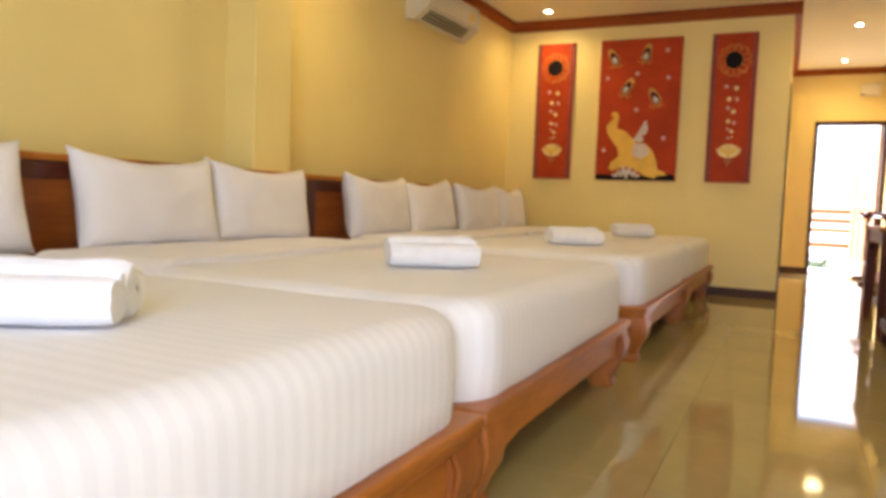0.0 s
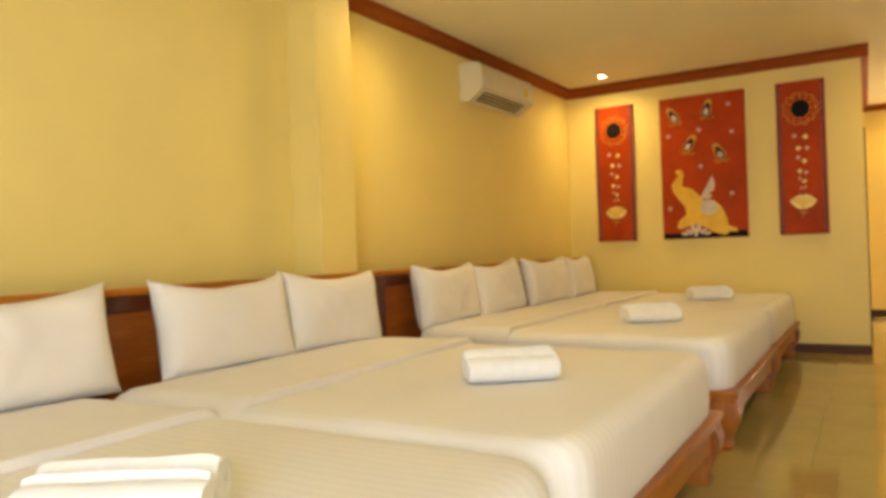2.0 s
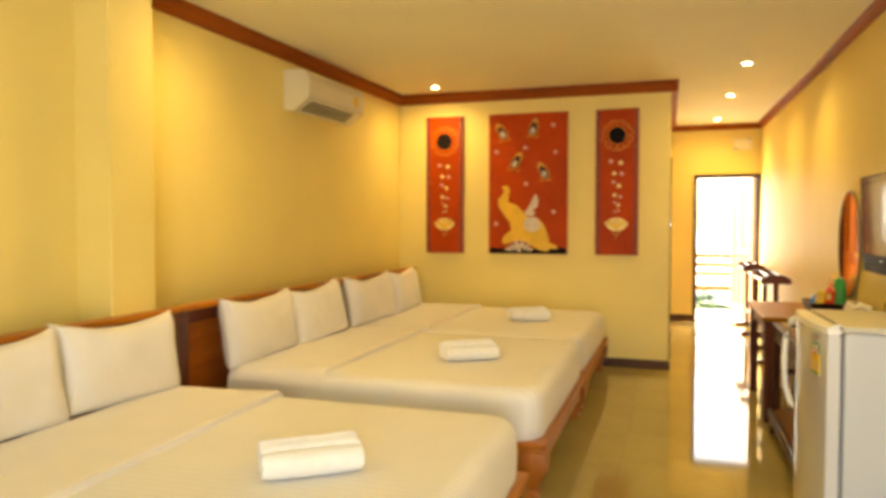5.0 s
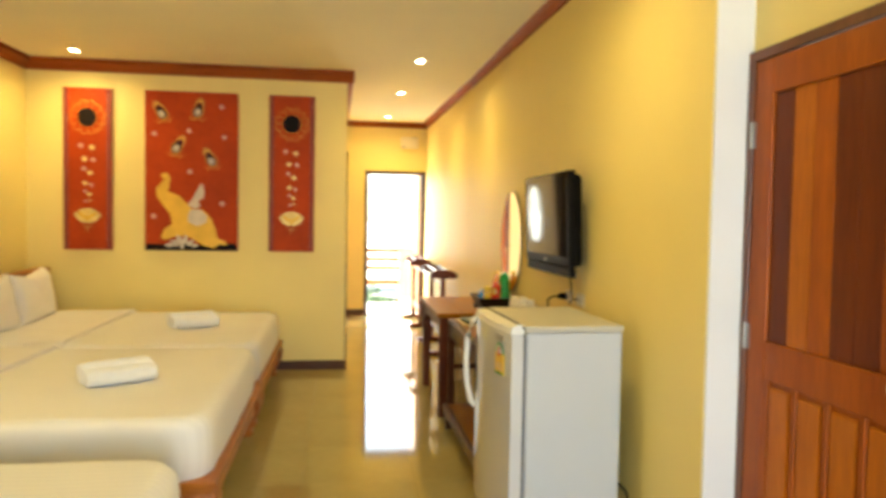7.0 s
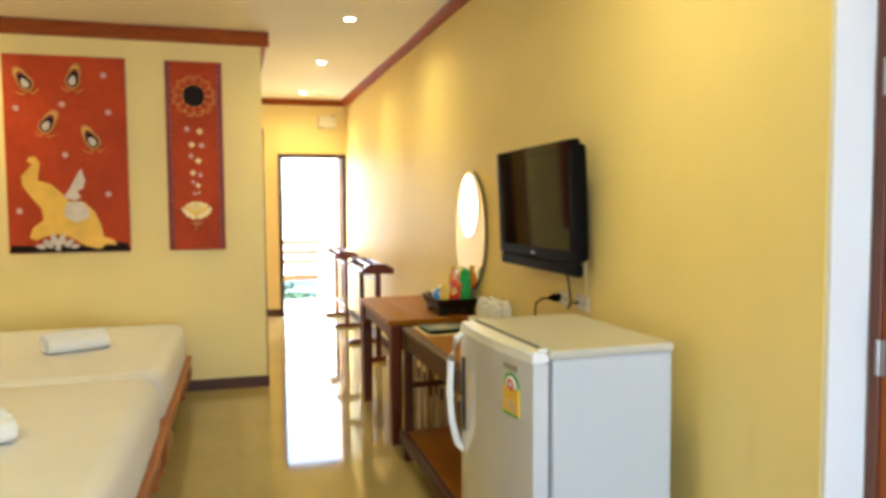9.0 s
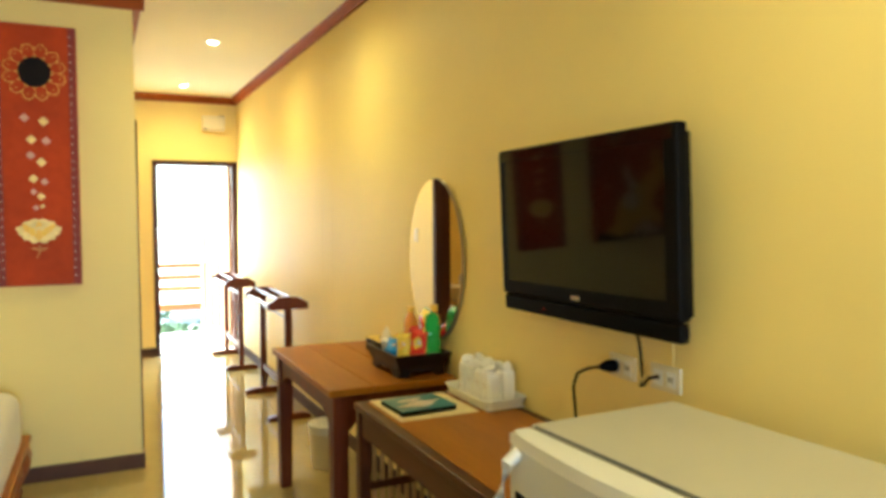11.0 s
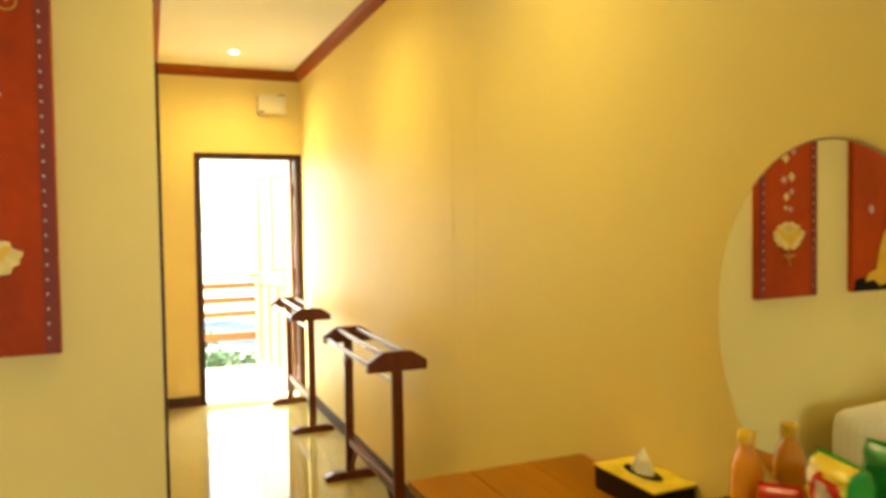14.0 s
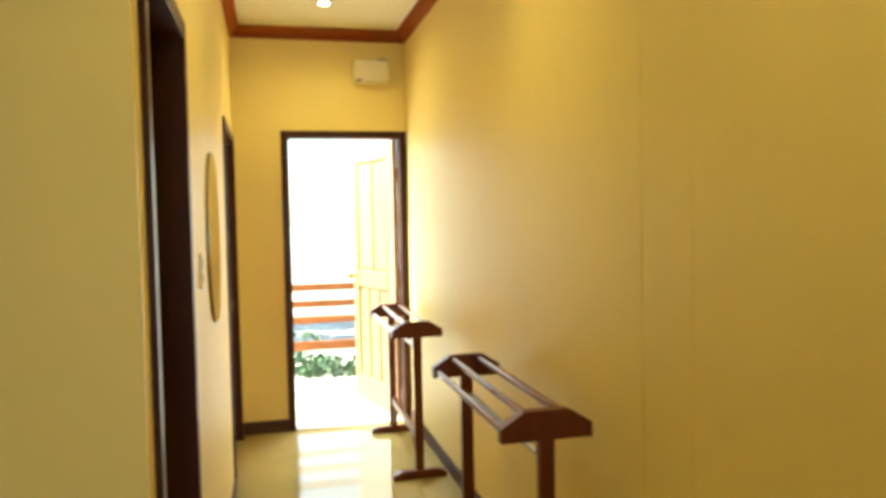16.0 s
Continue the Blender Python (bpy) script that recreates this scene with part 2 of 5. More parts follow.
LACQUER = mat("black_lacquer_wood", (0.014, 0.006, 0.004), 0.42, vary=0.2, scale=8, coat=0.05, spec=0.2)
PORCH = mat("porch_tile", (0.55, 0.50, 0.42), 0.35, vary=0.08, scale=3, fine=0.05)
RAIL_WOOD = wood("rail_wood", (0.36, 0.13, 0.045), (0.24, 0.08, 0.03), 0.45, "x", 0.1)
LEAF = mat("leaf", (0.10, 0.17, 0.085), 0.45, vary=0.35, scale=4)
BARK = mat("bark", (0.12, 0.085, 0.06), 0.9, vary=0.3, scale=12, bump=0.6, bump_scale=40)
# overexposed daylight is put into the ground's pale colour
GROUND_GLARE = mat("glare_paled_ground", (0.46, 0.44, 0.37), 0.9, vary=0.35, scale=0.8, fine=0.3, bump=0.6, bump_scale=20)


# ---- mesh tools ----
def part(name, bm, material, parent=None, label="", smooth=False, m=None):
    """Links a bmesh as one mesh object under a thing or a part."""
    data = bpy.data.meshes.new(name)
    bmesh.ops.recalc_face_normals(bm, faces=bm.faces)
    bm.to_mesh(data)
    bm.free()
    data.materials.append(material)
    if smooth:
        data.polygons.foreach_set("use_smooth", [True] * len(data.polygons))
        data.set_sharp_from_angle(angle=radians(38))
    ob = new(name, data)
    if parent is not None:
        ob.parent = parent
    if m is not None:
        ob.matrix_basis = m
    return tagged(ob, label)


def thing(name, m, label, category, group=""):
    ob = new(name)
    ob.empty_display_size = 0.05
    ob.matrix_basis = m
    return tagged(ob, label, category, group)


def setting(name, bm, material, label, smooth=False):
    return tagged(part(name, bm, material, None, label, smooth), kind="structure")


def bx(bm, x0, x1, y0, y1, z0, z1, bevel=0.0, segments=2, m=None):
    made = bmesh.ops.create_cube(bm, size=1.0)["verts"]
    size, mid = Vector((x1 - x0, y1 - y0, z1 - z0)), Vector(((x0 + x1) / 2, (y0 + y1) / 2, (z0 + z1) / 2))
    for v in made:
        v.co = Vector((v.co.x * size.x, v.co.y * size.y, v.co.z * size.z)) + mid
    if m is not None:
        for v in made:
            v.co = m @ v.co
    if bevel:
        edges = list({e for v in made for e in v.link_edges})
        bmesh.ops.bevel(bm, geom=edges, offset=bevel, segments=segments, affect="EDGES", profile=0.5)
    return bm


def box(x0, x1, y0, y1, z0, z1, bevel=0.0, segments=2):
    return bx(bmesh.new(), x0, x1, y0, y1, z0, z1, bevel, segments)


def prism(bm, outline, m, depth, bevel=0.0):
    """A flat outline in the plane's own x and y, raised by depth along its z, and set by m."""
    low = [bm.verts.new(m @ Vector((x, y, 0))) for x, y in outline]
    high = [bm.verts.new(m @ Vector((x, y, depth))) for x, y in outline]
    n = len(outline)
    bm.faces.new(low[::-1])
    cap = bm.faces.new(high)
    for i in range(n):
        bm.faces.new((low[i], low[(i + 1) % n], high[(i + 1) % n], high[i]))
    if bevel:
        bmesh.ops.bevel(bm, geom=list(cap.edges), offset=bevel, segments=2, affect="EDGES")
    return bm


def tube(bm, points, radius, n=10, closed=True):
    """A round bar along points; radius is one number or one a point."""
    pts = [Vector(p) for p in points]
    rings = []
    up = Vector((0, 0, 1))
    for i, p in enumerate(pts):
        way = (pts[min(i + 1, len(pts) - 1)] - pts[max(i - 1, 0)]).normalized()
        side = way.cross(up if abs(way.z) < 0.95 else Vector((1, 0, 0))).normalized()
        other = side.cross(way)
        r = radius[i] if isinstance(radius, (list, tuple)) else radius
        rings.append([bm.verts.new(p + r * (math.cos(a) * side + math.sin(a) * other)) for a in (2 * math.pi * k / n for k in range(n))])
    for a, b in zip(rings, rings[1:]):
        for k in range(n):
            bm.faces.new((a[k], a[(k + 1) % n], b[(k + 1) % n], b[k]))
    if closed:
        bm.faces.new(rings[0][::-1])
        bm.faces.new(rings[-1])
    return bm


def lathe(bm, profile, n=20, at=(0, 0, 0), squash=(1, 1)):
    """Turns (radius, height) pairs round the upright axis."""
    rings = []
    for r, z in profile:
        rings.append([bm.verts.new((at[0] + squash[0] * r * math.cos(2 * math.pi * k / n), at[1] + squash[1] * r * math.sin(2 * math.pi * k / n), at[2] + z)) for k in range(n)])
    for a, b in zip(rings, rings[1:]):
        for k in range(n):
            bm.faces.new((a[k], a[(k + 1) % n], b[(k + 1) % n], b[k]))
    bm.faces.new(rings[0][::-1])
    bm.faces.new(rings[-1])
    return bm


def loft(bm, sections):
    """Joins four-cornered sections, each a list of four places."""
    rows = [[bm.verts.new(p) for p in s] for s in sections]
    n = len(rows[0])
    for a, b in zip(rows, rows[1:]):
        for k in range(n):
            bm.faces.new((a[k], a[(k + 1) % n], b[(k + 1) % n], b[k]))
    bm.faces.new(rows[0][::-1])
    bm.faces.new(rows[-1])
    return bm


def soft_box(sx, sy, sz, r, cuts=14, wobble=0.0, seed=0.0, freq=2.0):
    """A cushion-like box about the origin with round edges and slightly uneven faces."""
    bm = bmesh.new()
    bmesh.ops.create_cube(bm, size=1.0)
    bmesh.ops.subdivide_edges(bm, edges=bm.edges[:], cuts=cuts, use_grid_fill=True)
    half = Vector((sx / 2, sy / 2, sz / 2))
    last = cuts + 1

    def spread(u, h):
        i = round((u + 0.5) * last)
        if i <= 3:
            return -h + r * i / 4
        if i >= last - 3:
            return h - r * (last - i) / 4
        return -h + r + (2 * h - 2 * r) * (i - 4) / (last - 8) if last > 8 else 0.0

    for v in bm.verts:
        p = Vector((spread(v.co.x, half.x), spread(v.co.y, half.y), spread(v.co.z, half.z)))
        # gather rows of vertices into the rounded border
        core = Vector([max(-(h - r), min(h - r, c)) for c, h in zip(p, half)])
        off = p - core
        if off.length > 1e-6:
            p = core + off.normalized() * r * min(1.0, max(abs(off.x), abs(off.y), abs(off.z)) / r * 1.0)
        if wobble:
            p += wobble * noise.noise_vector(p * freq + Vector((seed, seed * 1.7, 0)))
        v.co = p
    return bm


def ellipse(a, b, n=48, cx=0.0, cy=0.0):
    return [(cx + a * math.cos(2 * math.pi * k / n), cy + b * math.sin(2 * math.pi * k / n)) for k in range(n)]


# ---- structure ----
XL, XR, YA, YE, YB, H = -2.65, 1.31, 7.57, 11.25, -1.4, 2.735
HW = 2.80     # the walls run up past the ceiling
XC, XD, YR = 0.141, 1.510, 3.314     # corridor wall, recessed door wall, near end of the right wall
SKEW, SKEW_CORRIDOR = 0.010, 0.0055     # the long walls run slightly off square


def right_x(y):
    return XR + SKEW * (YE - y)


def corridor_x(y):
    return XC - SKEW_CORRIDOR * (y - YA)


def left_x(y):
    return -2.60 - 0.0253 * (YA - y)


def skewed(bm, y0):
    """Leans a wall piece that was drawn square so that it follows the long walls' line through y0."""
    for v in bm.verts:
        v.co.x -= (SKEW_CORRIDOR if y0 == YA else SKEW) * (v.co.y - y0)
    return bm



bm = bmesh.new()
bx(bm, XL - 0.25, XD + 0.3, YB - 0.15, YE + 0.12, -0.16, -0.012)
floor = setting("floor", bm, GROUT, "polished cream tile floor of the bedroom and corridor")

bm = box(XL - 0.25, XL, YB, 3.30, 0, HW)
bx(bm, XL - 0.25, -2.44, 3.30, 3.61, 0, HW, 0.004)
prism(bm, [(XL - 0.25, 3.61), (left_x(3.61), 3.61), (left_x(YA), YA), (XL - 0.25, YA)], pose(0, 0, 0), HW)
setting("wall_left", bm, WALL, "yellow painted wall with a shallow square pillar")
setting("wall_art", box(XL - 0.15, XC - 0.12, YA, YA + 0.12, 0, HW), WALL, "yellow painted wall hung with three red paintings")

bm = bmesh.new()
bx(bm, XC - 0.12, XC, YA, 7.65, 0, HW)
bx(bm, XC - 0.12, XC, 7.65, 8.36, 2.02, HW)
bx(bm, XC - 0.12, XC, 8.36, 10.15, 0, HW)
bx(bm, XC - 0.12, XC, 10.15, 11.17, 2.02, HW)
bx(bm, XC - 0.12, XC, 11.17, YE, 0, HW)
setting("wall_corridor", skewed(bm, YA), WALL, "yellow painted corridor wall with two doorways")

bm = bmesh.new()
bx(bm, XC - 0.22, 0.437, YE, YE + 0.12, 0, HW)
bx(bm, 0.437, XR, YE, YE + 0.12, 2.08, HW)
setting("wall_end", bm, WALL, "yellow painted end wall with the outer doorway")

bm = bmesh.new()
bx(bm, XR, XR + 0.15, YR, YE + 0.12, 0, HW)
bx(bm, XR - 0.0025, XR, YR + 0.002, 3.56, 0.086, H - 0.08, 0.001)
for seam in (7.73, 7.965):
    bx(bm, XR - 0.0012, XR, seam - 0.0035, seam + 0.0035, 0.086, H - 0.08, 0.0004)
setting("wall_right", skewed(bm, YE), WALL, "long yellow painted wall with slim joint strips")
setting("wall_return", box(right_x(YR), XD + 0.02, YR - 0.014, YR, 0, HW), RETURN, "narrow white painted wall return beside a door")

bm = bmesh.new()
bx(bm, XD + 0.02, XD + 0.16, YB, 2.40, 0, HW)
bx(bm, XD + 0.02, XD + 0.16, 2.40, YR - 0.014, 2.01, HW)
setting("wall_side_door", bm, WALL, "yellow painted wall round the side door")
setting("wall_closet", box(XD + 0.6, XD + 0.7, 2.0, 3.4, 0, HW), WALL, "plain wall behind the side door")

bm = bmesh.new()
bx(bm, XL - 0.15, -0.2, YB - 0.15, YB, 0, HW)
bx(bm, 1.4, XD + 0.16, YB - 0.15, YB, 0, HW)
bx(bm, -0.2, 1.4, YB - 0.15, YB, 2.2, HW)
setting("wall_back", bm, WALL, "plain yellow wall with a wide glazed opening")
slab = [(YB - 0.15, ceiling_z(YB)), (YA, ceiling_z(YA)), (YE + 0.12, ceiling_z(YE + 0.12)), (YE + 0.12, 2.90), (YB - 0.15, 2.90)]
m = Matrix(((0, 0, 1, XL - 0.25), (1, 0, 0, 0), (0, 1, 0, 0), (0, 0, 0, 1)))
setting("ceiling", prism(bmesh.new(), slab, m, XD + 0.95 - XL), CEILING, "flat painted ceiling with recessed downlights")

# bathroom behind the corridor wall
setting("wall_bathroom_far", box(-1.6, XC - 0.12, 9.4, 9.5, 0, HW), BATH_TILE, "golden brown bathroom wall")
setting("wall_bathroom_side", box(-1.7, -1.6, 7.69, 9.5, 0, HW), BATH_TILE, "golden brown bathroom side wall")
setting("wall_bathroom_lining", box(-1.6, XC - 0.13, 7.69, 7.70, 0, HW), BATH_TILE, "golden brown bathroom wall lining")
setting("wall_bathroom_corridor", box(XC - 0.16, XC - 0.142, 8.38, 9.4, 0, HW), BATH_TILE, "golden brown lining of the bathroom's corridor wall")


def crown(name, a, b, inward, material, drop=0.0):
    """A stepped moulding under the ceiling from a to b, standing out towards inward, hung lower by drop."""
    a, b, inward = Vector((a[0], a[1], ceiling_z(a[1]))), Vector((b[0], b[1], ceiling_z(b[1]))), Vector(inward)
    run = (b - a).normalized()
    m = Matrix(((inward.x, 0, run.x, a.x), (inward.y, 0, run.y, a.y), (0, 1, run.z, a.z), (0, 0, 0, 1)))
    steps = [(0.062, 0), (0.062, -0.014), (0.050, -0.022), (0.034, -0.036), (0.026, -0.052), (0.018, -0.060), (0.018, -0.074), (0, -0.074)]
    outline = [(0, 0)] + ([(0.055, 0), (0.055, -drop)] if drop else []) + [(x, z - drop) for x, z in steps]
    bm = prism(bmesh.new(), outline, m, (b - a).length)
    return setting(name, bm, material, "reddish wooden crown moulding")


crown("crown_moulding", (XL, YB), (XL, 3.30), (1, 0, 0), CROWN_Y, 0.03)
crown("crown_moulding", (left_x(3.61), 3.61), (left_x(YA), YA), (1, 0, 0), CROWN_Y, 0.03)
crown("crown_moulding", (left_x(YA), YA), (XC + 0.062, YA), (0, -1, 0), CROWN_X, 0.03)
crown("crown_moulding", (XC, YA), (corridor_x(YE), YE), (1, 0, 0), CROWN_Y)
crown("crown_moulding", (corridor_x(YE), YE), (XR, YE), (0, -1, 0), CROWN_X)
crown("crown_moulding", (right_x(YR), YR), (XR, YE), (-1, 0, 0), CROWN_Y)
for x0, x1, y0, y1, material, lean in ((left_x(YA), XC + 0.012, YA - 0.014, YA, BASE_X, None), (XC, XC + 0.012, YA, 7.65, BASE_Y, YA), (XC, XC + 0.012, 8.36, 10.15, BASE_Y, YA),
                                       (XC, XC + 0.012, 11.17, YE - 0.014, BASE_Y, YA), (corridor_x(YE), 0.437, YE - 0.014, YE, BASE_X, None), (XR - 0.014, XR, YR + 0.002, YE, BASE_Y, YE),
                                       (XL, XL + 0.014, YB, 3.30, BASE_Y, None)):
    bm = box(x0, x1, y0, y1, 0, 0.085, 0.003)
    setting("baseboard", bm if lean is None else skewed(bm, lean), material, "dark brown wooden baseboard")


def door_frame(name, m, width, height, depth, bar, label, material=None):
    """Two jambs and a head; m sets the frame's x along its width, y through the wall."""
    ob = thing(name, m, label, "door frame")
    ob["kind"] = "structure"
    part("jamb", box(0, bar, 0, depth, 0, height, 0.003), material or FRAME_Z, ob)
    part("jamb", box(width - bar, width, 0, depth, 0, height, 0.003), material or FRAME_Z, ob)
    part("head", box(bar, width - bar, 0, depth, height - bar, height, 0.003), material or FRAME_Z, ob)
    return ob


def panel_door(name, m, width, height, label, cols, split, stile=0.11, plain=False, knob=None):
    """A framed leaf with boards above and panels below; x along its width, y its thickness, hinged at x = 0."""
    ob = thing(name, m, label, "door")
    ob["kind"] = "structure"
    frame_wood = DOOR_HAZED if plain else DOOR_Z
    part("stile", box(0, stile, 0, 0.036, 0.005, height, 0.004), frame_wood, ob)
    part("stile", box(width - stile, width, 0, 0.036, 0.005, height, 0.004), frame_wood, ob)
    for z0, z1 in ((0.005, 0.20), (split - 0.065, split + 0.065), (height - 0.12, height)):
        part("rail", box(stile, width - stile, 0, 0.036, z0, z1, 0.004), frame_wood, ob)
    inner = width - 2 * stile
    for low, high in ((0.20, split - 0.065), (split + 0.065, height - 0.12)):
        top = high > split
        n = cols[0] if top else cols[1]
        for k in range(n):
            a, b = stile + inner * k / n, stile + inner * (k + 1) / n
            if plain:
                tone = DOOR_HAZED
            else:
                tone = (DOOR_DARK, DOOR_LIGHT, DOOR_Z, DOOR_DARK, DOOR_DARK, DOOR_Z)[k % 6] if top else DOOR_LIGHT
            if top and not plain:
                part("board", box(a + 0.001, b - 0.001, 0.010, 0.026, low, high, 0.003), tone, ob)
            else:
                part("panel", box(a + 0.022, b - 0.022, 0.006, 0.030, low + 0.02, high - 0.02, 0.008), tone, ob)
                part("muntin", box(a + (0 if k else 0.001), a + 0.020, 0.002, 0.034, low, high, 0.003), frame_wood, ob)
                part("panel_backing", box(a + 0.020, b, 0.014, 0.022, low, high), frame_wood, ob)
    for z in (0.28, height / 2 + 0.03, height - 0.25):
        hinge = part("hinge", tube(bmesh.new(), [(-0.004, -0.008, z - 0.045), (-0.004, -0.008, z + 0.045)], 0.006), BRONZE if plain else STEEL, ob, "metal hinge", True)
        part("hinge_leaf", box(-0.002, 0.012, -0.003, 0.0, z - 0.045, z + 0.045), BRONZE if plain else STEEL, hinge)
    if knob:
        for side in (-1, 1):
            y = 0.018 + side * 0.018
            grip = bmesh.new()
            tube(grip, [(width - 0.06, y, 1.0), (width - 0.06, y + side * 0.035, 1.0), (width - 0.06, y + side * 0.045, 1.0), (width - 0.06, y + side * 0.07, 1.0), (width - 0.06, y + side * 0.075, 1.0)],
                 [0.012, 0.012, 0.026, 0.026, 0.012], 14)
            part("knob", grip, knob, ob, "round brass door knob", True)
    return ob


# outer door, open to the porch
door_frame("door_frame", pose(0.437, YE - 0.012, 0), XR - 0.002 - 0.437, 2.08, 0.13, 0.05, "dark brown wooden frame of the outer doorway")
panel_door("door_1", pose(1.258, YE + 0.118, 0.01, 0, 0, 107), 0.76, 2.02, "open panelled teak door leaf swung out to the porch", (2, 3), 0.98, 0.10, True, BRASS)
setting("door_sill", box(0.487, XR - 0.052, YE - 0.01, YE + 0.12, -0.012, 0.008, 0.003), PORCH, "pale stone door sill")
# side door beside the wall return
door_frame("door_frame", pose(XD, YR - 0.016, 0, 0, 0, -90), 0.896, 2.01, 0.15, 0.035, "dark reddish wooden frame of the side door", SIDE_FRAME)
panel_door("door_2", pose(XD + 0.006, YR - 0.053, 0.005, 0, 0, -90), 0.82, 1.965, "closed teak door with dark boards over lighter panels", (6, 4), 0.945, 0.105, False, BRASS)
# bathroom doorway and the door further on
door_frame("door_frame", pose(XC + 0.012, 7.65, 0, 0, 0, 90.32), 0.71, 2.02, 0.14, 0.05, "blackish brown wooden frame of the bathroom doorway")
door_frame("door_frame", pose(corridor_x(10.15) + 0.012, 10.15, 0, 0, 0, 90.32), 1.02, 2.02, 0.14, 0.05, "dark brown wooden frame of a corridor door")
panel_door("door_3", pose(corridor_x(11.12) - 0.10, 11.12, 0.005, 0, 0, -89.68), 0.92, 1.965, "closed red-brown panelled corridor door", (6, 4), 0.96, 0.105, False, BRASS)

# glazed opening at the back
window = thing("window_1", pose(-0.2, YB - 0.10, 0), "wide glazed opening with a dark wooden frame", "window")
window["kind"] = "structure"
for a, b in ((0, 0.06), (0.77, 0.83), (1.54, 1.6)):
    part("stile", box(a, b, 0, 0.06, 0, 2.2, 0.004), FRAME_Z, window)
part("head", box(0.06, 0.77, 0, 0.06, 2.13, 2.2, 0.004), FRAME_Z, window)
part("head", box(0.83, 1.54, 0, 0.06, 2.13, 2.2, 0.004), FRAME_Z, window)

# ---- outside ----
setting("ground", box(-300, 300, -300, 300, -0.9, -0.6), GROUND_GLARE, "ground round the house, paled to burn out in daylight")
setting("porch_floor", box(-2.2, 3.2, YE + 0.12, 12.95, -0.2, -0.02, 0.01), PORCH, "pale tiled porch floor")
balustrade = thing("balustrade", pose(0, 12.6, -0.02), "porch balustrade of horizontal brown boards", "balustrade")
for x in (-1.9, 0.0 - 0.25, 1.95, 2.95):
    part("post", box(x - 0.05, x + 0.05, -0.05, 0.05, 0, 1.0, 0.006), RAIL_WOOD, balustrade)
for z0, z1, d in ((0.345, 0.425, 0.03), (0.58, 0.645, 0.012), (0.72, 0.785, 0.012), (0.865, 0.93, 0.012)):
    part("board", box(-1.95, 3.0, -0.05 - d, -0.05, z0, z1, 0.005), RAIL_WOOD, balustrade)


def leaf_cloud(bm, centre, radii, count, size, rng):
    for _ in range(count):
        d = Vector((rng.gauss(0, 1), rng.gauss(0, 1), rng.gauss(0, 1))).normalized()
        r = rng.uniform(0.35, 1.0) ** 0.6 * rng.uniform(0.8, 1.12)
        p = Vector(centre) + Vector((d.x * radii[0], d.y * radii[1], d.z * radii[2])) * r
        turn = Euler((rng.uniform(-0.9, 0.9), rng.uniform(-0.9, 0.9), rng.uniform(0, 6.28))).to_matrix()
        s = size * rng.uniform(0.6, 1.4)
        pts = [(-0.5, 0, 0), (-0.1, -0.22, 0.05), (0.5, 0, -0.08), (-0.1, 0.22, 0.05)]
        bm.faces.new([bm.verts.new(p + turn @ (Vector(q) * s)) for q in pts])


def plant(name, x, y, height, spread, count, size, seed, label, category):
    rng = random.Random(seed)
    ob = thing(name, pose(x, y, -0.62), label, category)
    bm = bmesh.new()
    trunk = height * (0.45 if category == "tree" else 0.3)
    tube(bm, [(0, 0, 0), (0.02 * height, 0, trunk * 0.5), (0, 0.02 * height, trunk), (0.03, 0.03, height * 0.8)], [0.045 * height, 0.035 * height, 0.028 * height, 0.008 * height], 10)
    clumps = []
    for k in range(9):
        a = 2 * math.pi * k / 9 + rng.uniform(-0.3, 0.3)
        tip = Vector((math.cos(a) * spread * rng.uniform(0.4, 0.8), math.sin(a) * spread * rng.uniform(0.4, 0.8), height * rng.uniform(0.45, 0.95)))
        tube(bm, [(0, 0, trunk * rng.uniform(0.6, 1.0)), tip * 0.6 + Vector((0, 0, trunk * 0.3)), tip], [0.02 * height, 0.012 * height, 0.004 * height], 6)
        clumps.append(tip)
    part("trunk", bm, BARK, ob, "", True)
    bm = bmesh.new()
    for tip in clumps:
        leaf_cloud(bm, tip, (spread * 0.42, spread * 0.42, height * 0.17), count // 9, size, rng)
    part("crown", bm, LEAF, ob, "green leaves")
    return ob


plant("shrub", 0.95, 14.1, 0.62, 0.55, 900, 0.11, 3, "low green shrub beyond the porch", "shrub")
plant("shrub", 0.25, 15.0, 0.70, 0.65, 900, 0.12, 4, "low green shrub beyond the porch", "shrub")
plant("shrub", 1.9, 14.6, 0.75, 0.6, 900, 0.12, 5, "low green shrub beyond the porch", "shrub")
plant("tree", -1.6, 21.0, 5.6, 1.7, 2700, 0.28, 6, "slim green garden tree", "tree")


